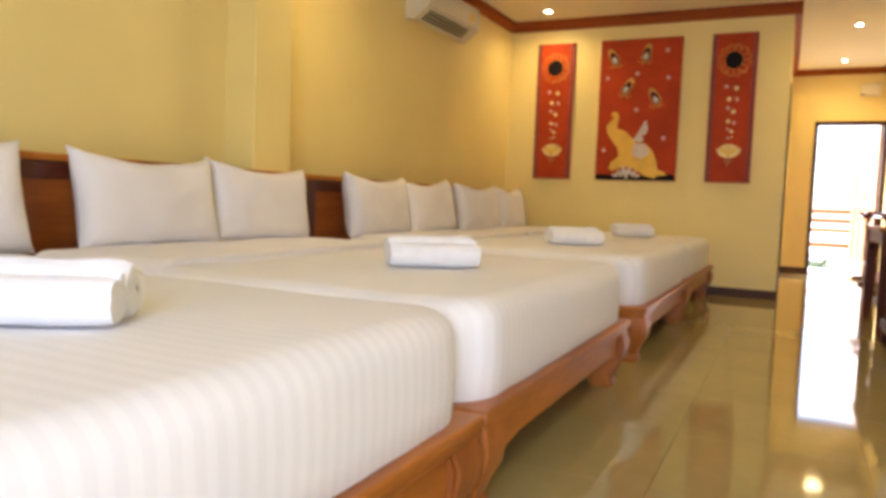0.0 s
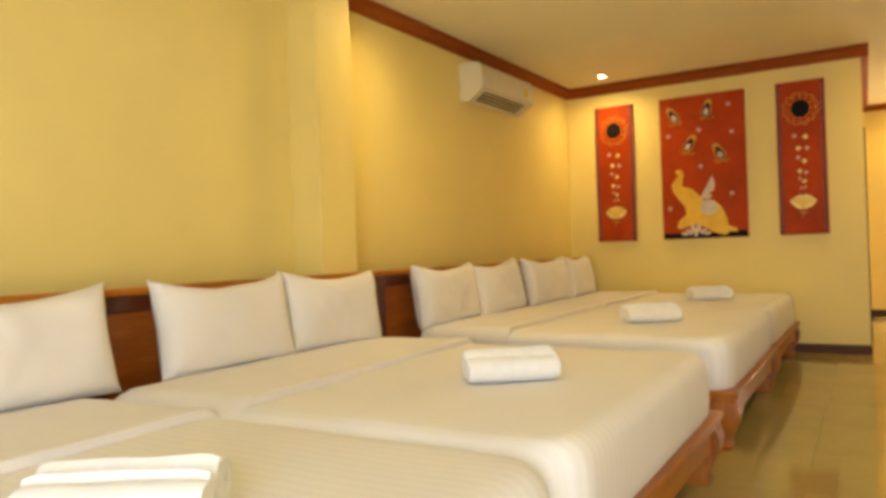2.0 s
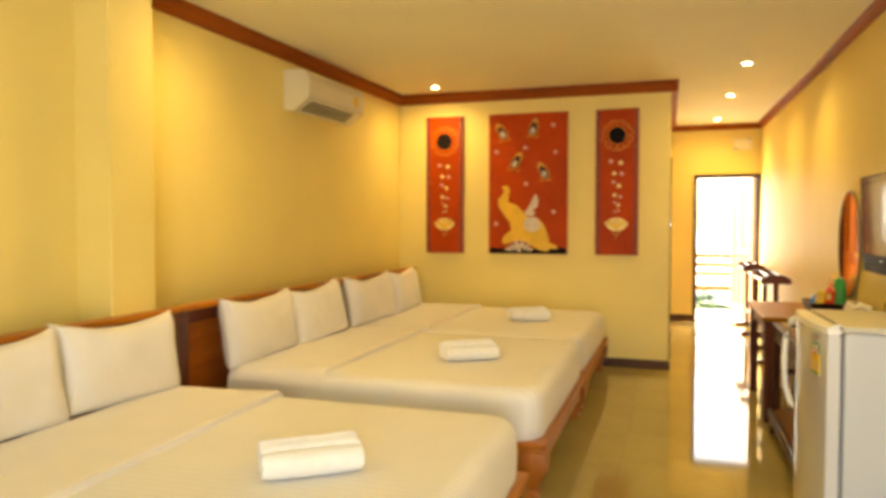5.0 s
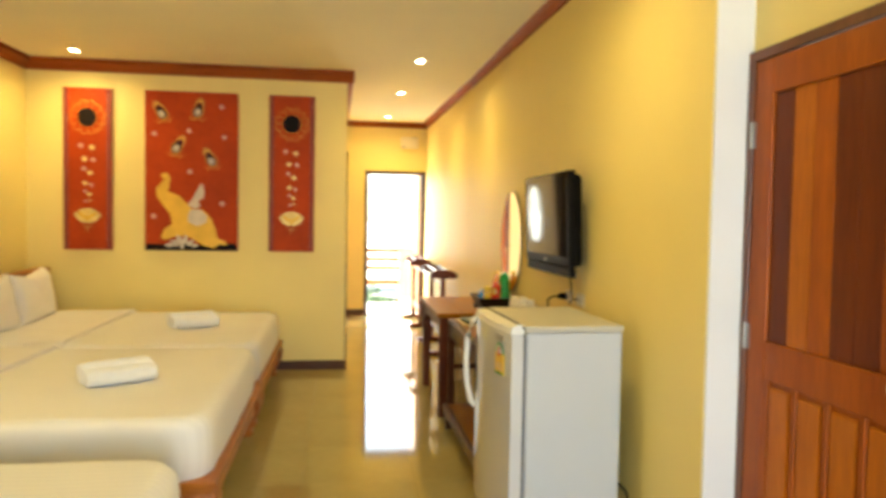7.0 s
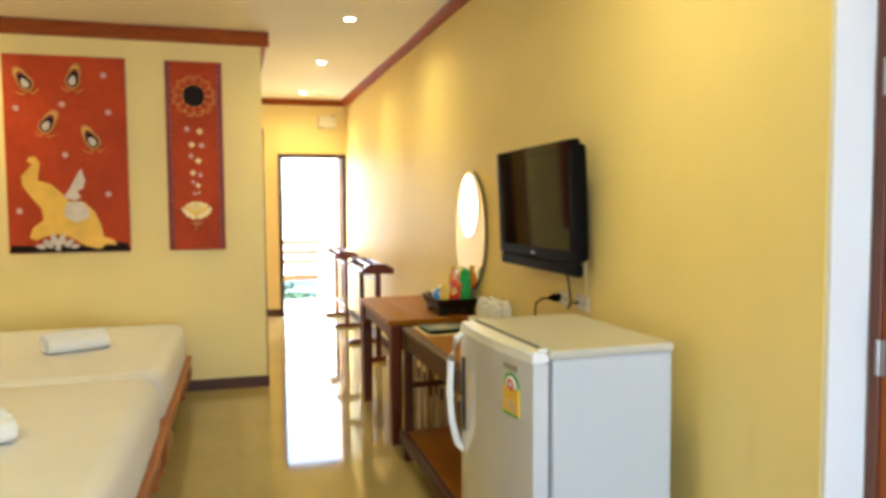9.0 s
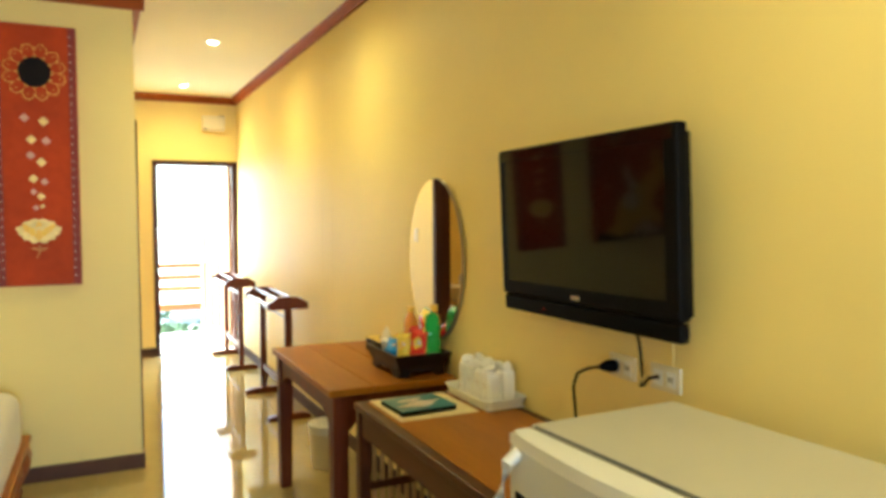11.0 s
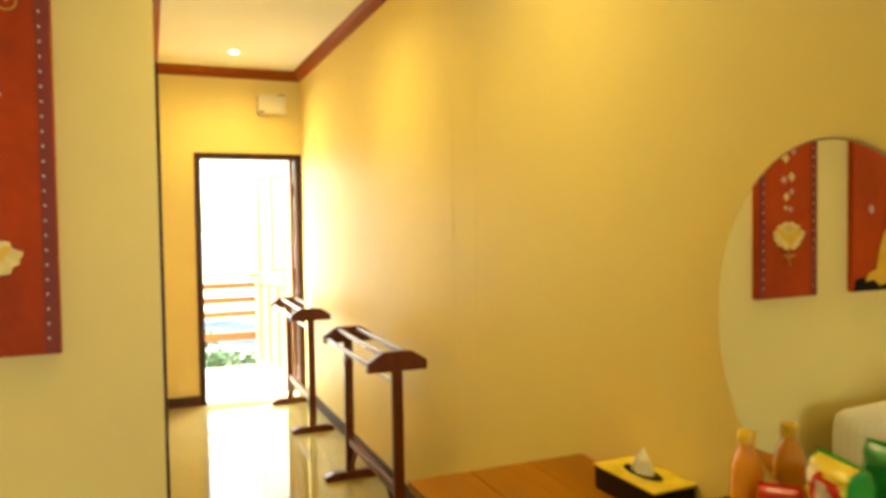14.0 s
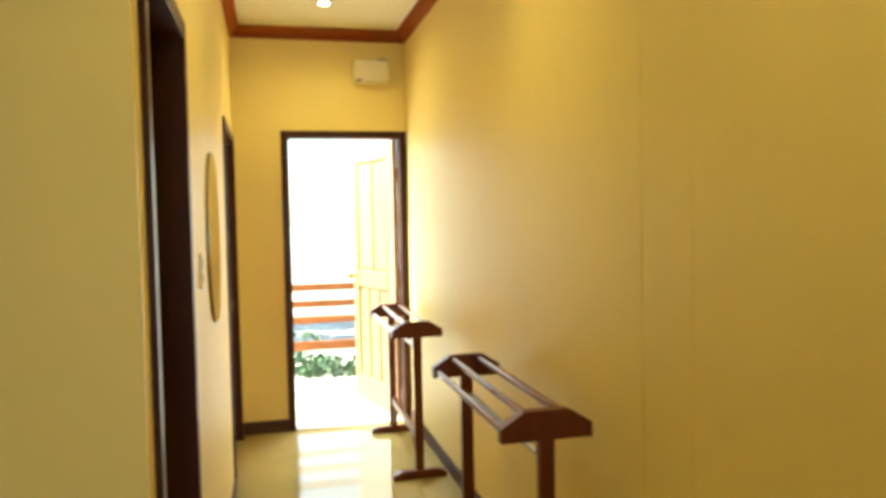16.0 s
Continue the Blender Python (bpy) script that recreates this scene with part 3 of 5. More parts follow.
# ---- beds ----
def make_bed():
    """Low teak bed: x from head to foot, y across."""
    L, W = 1.99, 1.745
    ob = thing("bed", pose(0, 0, 0), "low teak platform bed with scrolled legs", "bed", "beds along the wall")
    foot_rail = part("foot_rail", box(L - 0.15, L, 0, W, 0.268, 0.30, 0.007), TEAK_Y, ob)
    part("bead", box(L - 0.15, L - 0.010, 0.010, W - 0.010, 0.245, 0.268, 0.006), TEAK_Y, foot_rail)
    part("head_rail", box(0, 0.12, 0, W, 0.245, 0.30, 0.012), TEAK_Y, ob)
    for a, b in ((0, 0.13), (W - 0.13, W)):
        part("side_rail", box(0.12, L - 0.15, a, b, 0.245, 0.30, 0.012), TEAK_X, ob)
    part("platform", box(0.11, L - 0.14, 0.12, W - 0.12, 0.25, 0.292), TEAK_X, ob)
    for x in (0.06, L - 0.050):
        bm = bmesh.new()
        n = 14
        top, low = [], []
        for k in range(n + 1):
            y = 0.10 + (W - 0.20) * k / n
            edge = min(k, n - k)
            drop = {0: 0.135, 1: 0.098}.get(edge, 0.082)
            top.append((y, 0.246))
            low.append((y, 0.246 - drop))
        m = Matrix(((0, 0, 1, x - 0.018), (1, 0, 0, 0), (0, 1, 0, 0), (0, 0, 0, 1)))
        prism(bm, low + top[::-1], m, 0.04)
        part("apron", bm, TEAK_Y, ob)
    for y in (0.02, W - 0.06):
        part("apron", box(0.12, L - 0.14, y, y + 0.04, 0.176, 0.246, 0.004), TEAK_X, ob)
    for sx, cx in ((-1, 0.085), (1, L - 0.085)):
        for sy, cy in ((-1, 0.085), (1, W - 0.085)):
            sections = []
            for z, off, half in ((0.247, 0.0, 0.075), (0.20, 0.010, 0.078), (0.14, 0.008, 0.072), (0.085, -0.008, 0.058), (0.045, -0.016, 0.050), (0.02, -0.010, 0.055), (0.0, -0.012, 0.048)):
                x, y = cx + sx * off, cy + sy * off
                sections.append([(x - half, y - half, z), (x + half, y - half, z), (x + half, y + half, z), (x - half, y + half, z)])
            leg = loft(bmesh.new(), sections)
            bmesh.ops.bevel(leg, geom=[e for e in leg.edges if abs(e.verts[0].co.z - e.verts[1].co.z) > 0.01], offset=0.012, segments=2, affect="EDGES")
            part("leg", leg, TEAK_Z, ob, "", True)
    return ob


def mattress_shell(grow, hem):
    """A mattress skin: round plan corners, straight sides with faint gathers, soft top edge; grown outwards by grow."""
    L, W, T, rc, rt = 1.87, 1.72, 0.262, 0.15, 0.075
    plan = []
    for cx, cy, a0 in ((L - rc, W - rc, 0.0), (rc, W - rc, 90.0), (rc, rc, 180.0), (L - rc, rc, 270.0)):
        for k in range(9):
            a = radians(a0 + 90.0 * k / 8)
            plan.append((cx, cy, math.cos(a), math.sin(a), rc))
        nx, ny = ((0, 1), (-1, 0), (0, -1), (1, 0))[round(a0 / 90)]
        end = {0.0: (rc, W - rc), 90.0: (rc, rc), 180.0: (L - rc, rc), 270.0: (L - rc, W - rc)}[a0]
        for k in range(1, 26):
            plan.append((cx + (end[0] - cx) * k / 26, cy + (end[1] - cy) * k / 26, nx, ny, rc))
    levels = [(hem, 0.010), (hem + 0.012, 0.002), (0.07, -0.002), (0.13, -0.004), (T - rt, 0.0)]
    levels += [(T - rt + rt * math.sin(radians(15 * k)), rt - rt * math.cos(radians(15 * k))) for k in range(1, 7)]
    bm = bmesh.new()
    rings = []
    for z, inset in levels:
        ring = []
        for cx, cy, nx, ny, r in plan:
            x, y = cx + nx * (r - inset + grow), cy + ny * (r - inset + grow)
            pull = 0.0045 * noise.noise(Vector((x * 9, y * 9, 0.6))) * max(0.0, 1 - z / T) + 0.006 * noise.noise(Vector((x * 2.2, y * 2.2, z * 3)))
            top = 0.006 * noise.noise(Vector((x * 2.3, y * 2.0, 4.0))) if inset > 0.04 else 0.0
            ring.append(bm.verts.new((x + nx * pull, y + ny * pull, z + (grow if z > T - rt else 0.0) + top)))
        rings.append(ring)
    for s in (0.94, 0.86, 0.75, 0.62, 0.48, 0.34, 0.2, 0.07):
        ring = []
        for v in rings[len(levels) - 1]:
            x, y = L / 2 + (v.co.x - L / 2) * s, W / 2 + (v.co.y - W / 2) * s
            ring.append(bm.verts.new((x, y, T + grow + 0.008 * noise.noise(Vector((x * 2.3, y * 2.0, 4.0))) + 0.0025 * noise.noise(Vector((x * 7, y * 5, 1.0))))))
        rings.append(ring)
    n = len(plan)
    for a, b in zip(rings, rings[1:]):
        for k in range(n):
            bm.faces.new((a[k], a[(k + 1) % n], b[(k + 1) % n], b[k]))
    bm.faces.new(rings[-1])
    return bm


def make_mattress():
    ob = thing("mattress", pose(0, 0, 0), "thick mattress under tight white striped sheets", "mattress", "mattresses on the beds")
    under = mattress_shell(0.0, 0.0)
    under.faces.new([v for v in under.verts[:136]][::-1])
    part("fitted_sheet", under, COTTON, ob, "plain white fitted sheet", True)
    over = mattress_shell(0.006, 0.004)
    bmesh.ops.bisect_plane(over, geom=over.verts[:] + over.edges[:] + over.faces[:], plane_co=(0.52, 0, 0), plane_no=(1, 0, 0), clear_inner=True)
    part("top_sheet", over, SHEET, ob, "white satin-striped top sheet tucked in at the foot", True)
    return ob


def make_fold():
    """Turned-down band of sheet that lies over the mattress and hangs a little down both sides."""
    bm = bmesh.new()
    W, r, top, n = 1.715, 0.09, 0.0, 40
    path = []
    for k in range(n + 1):
        s = k / n
        if s < 0.2 or s > 0.8:
            side = -1 if s < 0.5 else 1
            a = math.pi / 2 * (min(s, 1 - s) / 0.2)
            path.append((side * (W / 2 - r + r * math.cos(a)), -r + r * math.sin(a), side * math.cos(a), math.sin(a)))
        else:
            path.append((-W / 2 + r + (W - 2 * r) * (s - 0.2) / 0.6, 0.0, 0.0, 1.0))
    path = [(-W / 2, -0.125, -1.0, 0.0)] + path + [(W / 2, -0.125, 1.0, 0.0)]
    xs = [(-0.30, -0.03), (-0.295, 0.014), (-0.15, 0.018), (0.0, 0.016), (0.15, 0.018), (0.26, 0.022), (0.292, 0.024), (0.303, 0.019), (0.304, 0.006), (0.300, -0.03)]
    rows = []
    for x, lift in xs:
        row = []
        for y, z, ny, nz in path:
            d = lift * (0.35 + 0.65 * nz) if lift > 0 else lift
            wob = 0.005 * noise.noise(Vector((x * 2.5, y * 3.2, 2.0))) * nz if lift > 0 else 0.0
            row.append(bm.verts.new((x + 0.012 * noise.noise(Vector((y * 2.2, 5.0, x))), y + d * ny, z + d * nz + wob)))
        rows.append(row)
    for a, b in zip(rows, rows[1:]):
        for k in range(len(path) - 1):
            bm.faces.new((a[k], a[k + 1], b[k + 1], b[k]))
    ob = part("folded_sheet", bm, COTTON, None, "turned-down white cotton sheet edge", True)
    return tagged(ob, category="bed sheet", group="folded sheets")


def make_pillow(seed, wide=0.755):
    """Plump pillow: y across, z up, x through; about its middle."""
    bm = bmesh.new()
    n, w, h, t = 26, wide, 0.415, 0.088
    for side in (-1, 1):
        grid = []
        for i in range(n + 1):
            row = []
            for j in range(n + 1):
                u, v = -1 + 2 * i / n, -1 + 2 * j / n
                y = u * w / 2 * (1 - 0.075 * (1 - v * v) * abs(u))
                z = v * h / 2 * (1 - (0.25 if v > 0 else 0.05) * (1 - u * u) * abs(v))
                thick = t * ((1 - u ** 4) * (1 - v ** 4)) ** 0.42 + 0.004
                p = Vector((side * thick, y, z))
                crease = noise.noise(Vector((y * 5 + seed, z * 7, side * 3 + seed))) * 0.014 + noise.noise(Vector((y * 14, z * 11 + seed, side))) * 0.008
                p.x += side * crease * (1 - max(abs(u), abs(v)) ** 6)
                p.y += 0.008 * noise.noise(Vector((z * 6, seed, 1)))
                p.z += 0.010 * noise.noise(Vector((y * 5, seed, 4)))
                row.append(bm.verts.new(p))
            grid.append(row)
        for i in range(n):
            for j in range(n):
                bm.faces.new((grid[i][j], grid[i + 1][j], grid[i + 1][j + 1], grid[i][j + 1]))
    bmesh.ops.remove_doubles(bm, verts=bm.verts[:], dist=0.0001)
    rim = [e for e in bm.edges if e.is_boundary]
    bmesh.ops.bridge_loops(bm, edges=rim)
    ob = part("pillow", bm, COTTON, None, "plump white cotton pillow leaning on the headboard", True)
    return tagged(ob, category="pillow", group="pillows on the beds")


def make_towel():
    """A bath towel rolled up from both ends; x along the roll."""
    ob = thing("rolled_towel", pose(0, 0, 0), "white terry towel rolled up on the bed", "towel", "rolled towels on the beds")
    for side in (-1, 1):
        bm = bmesh.new()
        n, turns, thick = 60, 2.6, 0.0165
        outer, inner = [], []
        for k in range(n + 1):
            a = 2 * math.pi * turns * k / n
            r = (0.062 if side > 0 else 0.056) - 0.0175 * a / (2 * math.pi)
            outer.append((side * r * math.cos(a + 2.0), r * math.sin(a + 2.0)))
            inner.append((side * (r - thick) * math.cos(a + 2.0), (r - thick) * math.sin(a + 2.0)))
        rows = []
        for step in range(17):
            x = -0.165 + 0.33 * step / 16
            s = (0.90 if step in (0, 16) else 1.0) * (1 + 0.05 * noise.noise(Vector((x * 8, side * 3.0, 2))))
            ends = [[], []]
            for row, places in zip(ends, (outer, inner)):
                for p, q in places:
                    lump = 1 + 0.07 * noise.noise(Vector((x * 12, p * 22 + side * 5, q * 22)))
                    row.append(bm.verts.new((x + 0.006 * noise.noise(Vector((p * 60, q * 60, side))), p * s * lump, q * s * lump)))
            rows.append(ends)
        for (o1, i1), (o2, i2) in zip(rows, rows[1:]):
            for k in range(n):
                bm.faces.new((o1[k], o1[k + 1], o2[k + 1], o2[k]))
                bm.faces.new((i1[k + 1], i1[k], i2[k], i2[k + 1]))
            bm.faces.new((o1[0], o2[0], i2[0], i1[0]))
            bm.faces.new((o1[n], i1[n], i2[n], o2[n]))
        for o, i in (rows[0], rows[-1]):
            for k in range(n):
                bm.faces.new((o[k], o[k + 1], i[k + 1], i[k]))
        part("roll", bm, TERRY, ob, "", True, pose(0, side * 0.052, 0.058 if side > 0 else 0.053))
    return ob


def make_headboard():
    """Framed wooden headboard: y across, x through."""
    W = 1.875
    ob = thing("headboard", pose(0, 0, 0), "reddish wooden headboard with framed panels", "headboard", "headboards along the wall")
    part("cap", box(-0.03, 0.055, 0, W, 0.905, 0.935, 0.006), TEAK_Y, ob)
    for y in (0, W - 0.075):
        part("post", box(0, 0.04, y, y + 0.075, 0, 0.905, 0.005), HEAD_FRAME, ob)
    part("top_rail", box(0.002, 0.036, 0.075, W - 0.075, 0.835, 0.905, 0.005), HEAD_FRAME, ob)
    part("bottom_rail", box(0.002, 0.036, 0.075, W - 0.075, 0.30, 0.40, 0.005), HEAD_FRAME, ob)
    for y in (0.93,):
        part("mullion", box(0.003, 0.034, y - 0.035, y + 0.035, 0.40, 0.835, 0.004), HEAD_FRAME, ob)
    for a, b in ((0.075, 0.895), (0.965, W - 0.075)):
        part("panel", box(0.010, 0.024, a, b, 0.40, 0.835), HEAD_PANEL, ob)
    return ob


BED_Y = (0.055, 1.81, 3.955, 5.705)
PILLOWS = (((0.795, 0.76), (1.53, 0.71)), ((2.445, 0.735), (3.155, 0.725)), ((4.345, 0.79), (5.085, 0.70)), ((6.03, 0.81), (6.81, 0.76)))     # middle and width
TOWELS = ((-1.00, 1.05, 32), (-0.975, 2.60, 38), (-1.01, 4.68, 34), (-1.0, 6.50, 28))
FOLDS = ((-1.87, 0.5), (-1.90, 2.5), (-1.955, 0.3), (-1.96, 0.0))     # middle of the band and its turn
bed, mattress, fold, towel, headboard = make_bed(), make_mattress(), make_fold(), make_towel(), make_headboard()
pillows = (make_pillow(1.3, 0.755), make_pillow(8.1, 0.72))
for k, y in enumerate(BED_Y):
    places = [(bed, pose(-2.40, y, 0)), (mattress, pose(-2.315, y + 0.0125, 0.293)), (fold, pose(FOLDS[k][0], y + 0.8725, 0.566, 0, 0, FOLDS[k][1])),
              (towel, pose(TOWELS[k][0], TOWELS[k][1], 0.562, 0, 0, TOWELS[k][2])), (headboard, pose(-2.44, 1.875 * k, 0))]
    for i, ((mid, wide), lean, turn) in enumerate(zip(PILLOWS[k], ((-10, -11, -9, -10)[k], (-11, -9, -12, -10)[k]), ((1, -1, 2, -2)[k], (-2, -3, -4, 3)[k]))):
        places.append((pillows[i], pose(-2.268, mid, 0.760, (0, (1, -2, 3, 0)[k])[i], lean, turn) @ Matrix.Diagonal((1, wide / (0.755, 0.72)[i], 1, 1))))
    for ob, m in places:
        if k == 0:
            ob.matrix_basis = m
        else:
            copy_thing(ob, m)


# ---- on the walls ----
def wall_y(y):
    """A plane on a wall that faces -y: its x is the world's x, its y the height, its z towards the room."""
    return Matrix(((1, 0, 0, 0), (0, 0, -1, y), (0, 1, 0, 0), (0, 0, 0, 1)))


def wall_x(x):
    """A plane on a wall that faces -x: its x is minus the world's y, its y the height."""
    return Matrix(((0, 0, -1, x), (-1, 0, 0, 0), (0, 1, 0, 0), (0, 0, 0, 1)))


PAINT_Y = YA - 0.034


def shape(name, outline, material, parent, lift=0.0, label="", thick=0.003):
    return part(name, prism(bmesh.new(), outline, wall_y(PAINT_Y - 0.001 - lift), thick), material, parent, label)


def drop_outline(cx, cy, r, lean, tip=0.75, n=28):
    pts = []
    for k in range(n):
        a = 2 * math.pi * k / n
        s = r * (1.0 + tip * max(0.0, math.cos(a)) ** 6)
        x, y = s * math.sin(a) * 0.85, s * math.cos(a)
        pts.append((cx + x * math.cos(lean) + y * math.sin(lean), cy - x * math.sin(lean) + y * math.cos(lean)))
    return pts


def canvas(x0, x1, z0, z1, label):
    ob = thing("painting", pose(0, 0, 0), label, "painting", "red paintings on the wall")
    part("canvas", box(x0, x1, PAINT_Y, YA - 0.001, z0, z1, 0.003), RED, ob)
    return ob


def star(cx, cy, r, n=8):
    return [(cx + r * (1 if k % 2 else 0.62) * math.cos(math.pi * k / n), cy + r * (1 if k % 2 else 0.62) * math.sin(math.pi * k / n)) for k in range(2 * n)]


def big_painting():
    x0, x1, z0, z1 = -1.615, -0.822, 1.087, 2.490
    ob = canvas(x0, x1, z0, z1, "large red painting with gold motifs and drops")
    w, h = x1 - x0, z1 - z0

    def at(u, v):
        return x0 + u * w, z1 - v * h

    rng = random.Random(5)
    low = [at(0.0, 0.998)] + [at(0.02 + 0.96 * k / 14, 0.945 + 0.02 * rng.random()) for k in range(15)] + [at(1.0, 0.998)]
    shape("dark_ground", low, INK, ob, 0.0, "black painted foot of the picture")
    for u, v, lean in ((0.185, 0.145, -0.55), (0.565, 0.125, 0.25), (0.335, 0.355, 0.55), (0.715, 0.43, -0.5)):
        cx, cy = at(u, v)
        drop = shape("drop", drop_outline(cx, cy, 0.060, lean, 1.25), OCHRE, ob, 0.0, "gold-edged peacock-feather drop")
        shape("drop_rim", drop_outline(cx, cy, 0.053, lean, 1.1), GOLD, drop, 0.003)
        shape("drop_field", drop_outline(cx, cy, 0.048, lean, 0.95), RED_EDGE, drop, 0.006)
        shape("drop_ring", drop_outline(cx, cy - 0.002, 0.041, lean, 0.75), INK, drop, 0.009)
        shape("drop_eye", drop_outline(cx, cy - 0.006, 0.028, lean, 0.45), PALE, drop, 0.012)
        for side in (-1, 1):
            bm = bmesh.new()
            curl = [(side * (0.008 + 0.070 * q), -0.060 - 0.016 * math.sin(4.4 * q), 0.001) for q in (0, 0.2, 0.4, 0.6, 0.8, 1.0)]
            m = wall_y(PAINT_Y - 0.001) @ pose(cx, cy, 0, 0, 0, -math.degrees(lean) * 0.3)
            part("drop_tail", tube(bm, [m @ Vector(p) for p in curl], [0.002, 0.0035, 0.0035, 0.003, 0.002, 0.001], 6), GOLD, drop)
    for u, v in ((0.82, 0.09), (0.10, 0.27), (0.47, 0.245), (0.85, 0.28), (0.48, 0.50), (0.83, 0.70), (0.095, 0.785)):
        shape("blossom", star(*at(u, v), 0.026), ROSE, ob, 0.0)
    body = [at(u, v) for u, v in ((0.17, 0.92), (0.20, 0.87), (0.29, 0.83), (0.27, 0.77), (0.20, 0.72), (0.13, 0.66), (0.12, 0.61), (0.18, 0.57), (0.21, 0.55),
                                  (0.17, 0.535), (0.185, 0.515), (0.24, 0.51), (0.275, 0.545), (0.26, 0.59), (0.25, 0.63), (0.36, 0.65), (0.45, 0.70), (0.50, 0.735),
                                  (0.62, 0.74), (0.71, 0.79), (0.76, 0.86), (0.78, 0.92), (0.86, 0.935), (0.89, 0.965), (0.80, 0.96), (0.74, 0.985), (0.62, 0.965), (0.50, 0.92), (0.40, 0.905), (0.30, 0.915), (0.22, 0.935))]
    motif = shape("gold_motif", body, GOLD, ob, 0.003, "plain gold curved motif")
    shape("saddle", [at(u, v) for u, v in ((0.46, 0.78), (0.49, 0.74), (0.60, 0.738), (0.67, 0.78), (0.66, 0.82), (0.56, 0.845), (0.47, 0.82))], PALE, motif, 0.007)
    shape("pale_motif", [at(u, v) for u, v in ((0.46, 0.715), (0.52, 0.66), (0.575, 0.60), (0.61, 0.57), (0.64, 0.63), (0.62, 0.67), (0.57, 0.685), (0.60, 0.715), (0.55, 0.735))], PALE, ob, 0.003)
    for cx, cy, r, lean in ((0.27, 0.968, 0.022, -1.35), (0.33, 0.958, 0.028, -0.8), (0.37, 0.938, 0.028, -0.25), (0.43, 0.938, 0.028, 0.25), (0.48, 0.955, 0.026, 0.8), (0.53, 0.968, 0.020, 1.4), (0.40, 0.975, 0.022, 0.0)):
        shape("pale_petal", drop_outline(*at(cx, cy), r, lean, 0.9, 20), PALE, ob, 0.010)


def side_painting(x0, x1, label):
    z0, z1 = 1.087, 2.49
    ob = canvas(x0, x1, z0, z1, label)
    w, mid = x1 - x0, (x0 + x1) / 2
    for a, b in ((x0 + 0.003, x0 + 0.040), (x1 - 0.040, x1 - 0.003)):
        shape("border", [(a, z0 + 0.004), (b, z0 + 0.004), (b, z1 - 0.004), (a, z1 - 0.004)], RED_EDGE, ob, 0.0, "dark red painted border")
    for x in (x0 + 0.030, x1 - 0.030):
        for k in range(30):
            shape("dot", ellipse(0.0038, 0.0048, 6, x, z0 + 0.05 + 0.0448 * k), PALE, ob, 0.003, "", 0.002)
    cz = z1 - 0.255
    for k in range(12):
        a = 2 * math.pi * (k + 0.5) / 12
        tip, heart, lift = [], [], 0.0005 + 0.0004 * (k % 2)
        for q in range(24):
            b = 2 * math.pi * q / 24
            for row, along, across in ((tip, 0.041, 0.032), (heart, 0.0365, 0.0275)):
                p, r = 0.112 + along * math.cos(b), across * math.sin(b)
                row.append((mid + p * math.cos(a) - r * math.sin(a), cz + p * math.sin(a) + r * math.cos(a)))
        petal = shape("petal", tip, GOLD, ob, lift, "gold outlined petal")
        shape("petal_heart", heart, RED, petal, lift + 0.0030)
        shape("petal_vein", ellipse(0.004, 0.004, 8, mid + 0.125 * math.cos(a), cz + 0.125 * math.sin(a)), GOLD, petal, lift + 0.006)
    shape("disc_rim", star(mid, cz, 0.086, 24), GOLD, ob, 0.0085, "toothed gold rim")
    shape("sun_disc", ellipse(0.078, 0.080, 36, mid, cz), INK, ob, 0.0115, "black painted disc")
    for k, (dx, dz, r, pale) in enumerate(((-0.055, 0.50, 0.024, 1), (0.035, 0.515, 0.027, 0), (-0.025, 0.615, 0.026, 0), (0.045, 0.62, 0.024, 1), (-0.03, 0.70, 0.023, 1), (0.02, 0.735, 0.026, 0),
                                           (-0.02, 0.825, 0.024, 0), (0.032, 0.84, 0.020, 1), (-0.02, 0.895, 0.017, 1), (0.014, 0.92, 0.021, 0), (-0.012, 0.98, 0.016, 1), (0.02, 0.972, 0.012, 0))):
        x, z = mid + dx, z1 - dz
        shape("petal_square", [(x - r, z), (x, z - r), (x + r, z), (x, z + r)], ROSE if pale else GOLD_PALE, ob, 0.0)
    cz = z1 - 1.105
    lotus = shape("lotus", [(mid + 0.098 * math.cos(a) * (1 - 0.06 * math.cos(12 * a)), cz + 0.064 * math.sin(a) * (1 - 0.06 * math.cos(12 * a))) for a in (2 * math.pi * k / 72 for k in range(72))], GOLD_PALE, ob, 0.0, "pale gold lotus flower")
    for row, count, reach, drop in ((0, 7, 0.078, 0.012), (1, 5, 0.052, -0.012), (2, 3, 0.026, -0.032)):
        for k in range(count):
            q = 2 * k / (count - 1) - 1
            shape("lotus_petal", drop_outline(mid + reach * q, cz + drop - 0.018 * q * q, 0.021, q * 0.9, 0.9, 18), (GOLD, YELLOW, GOLD)[row] if k % 2 else GOLD_PALE, lotus, 0.0035 + 0.0025 * row + 0.0004 * k, "", 0.002)
    shape("stem", [(mid - 0.004, cz - 0.075), (mid + 0.006, cz - 0.075), (mid + 0.004, cz - 0.12), (mid - 0.012, cz - 0.15), (mid - 0.016, cz - 0.148), (mid - 0.004, cz - 0.115)], OCHRE, ob, 0.0)
    shape("tendril", [(mid - 0.045, cz - 0.095), (mid - 0.02, cz - 0.088), (mid, cz - 0.102), (mid + 0.025, cz - 0.088), (mid + 0.045, cz - 0.097), (mid, cz - 0.112)], OCHRE, ob, 0.004)


big_painting()
side_painting(-2.287, -1.890, "narrow red painting with a black disc and gold lotus")
side_painting(-0.551, -0.149, "narrow red painting with a black disc and gold lotus")


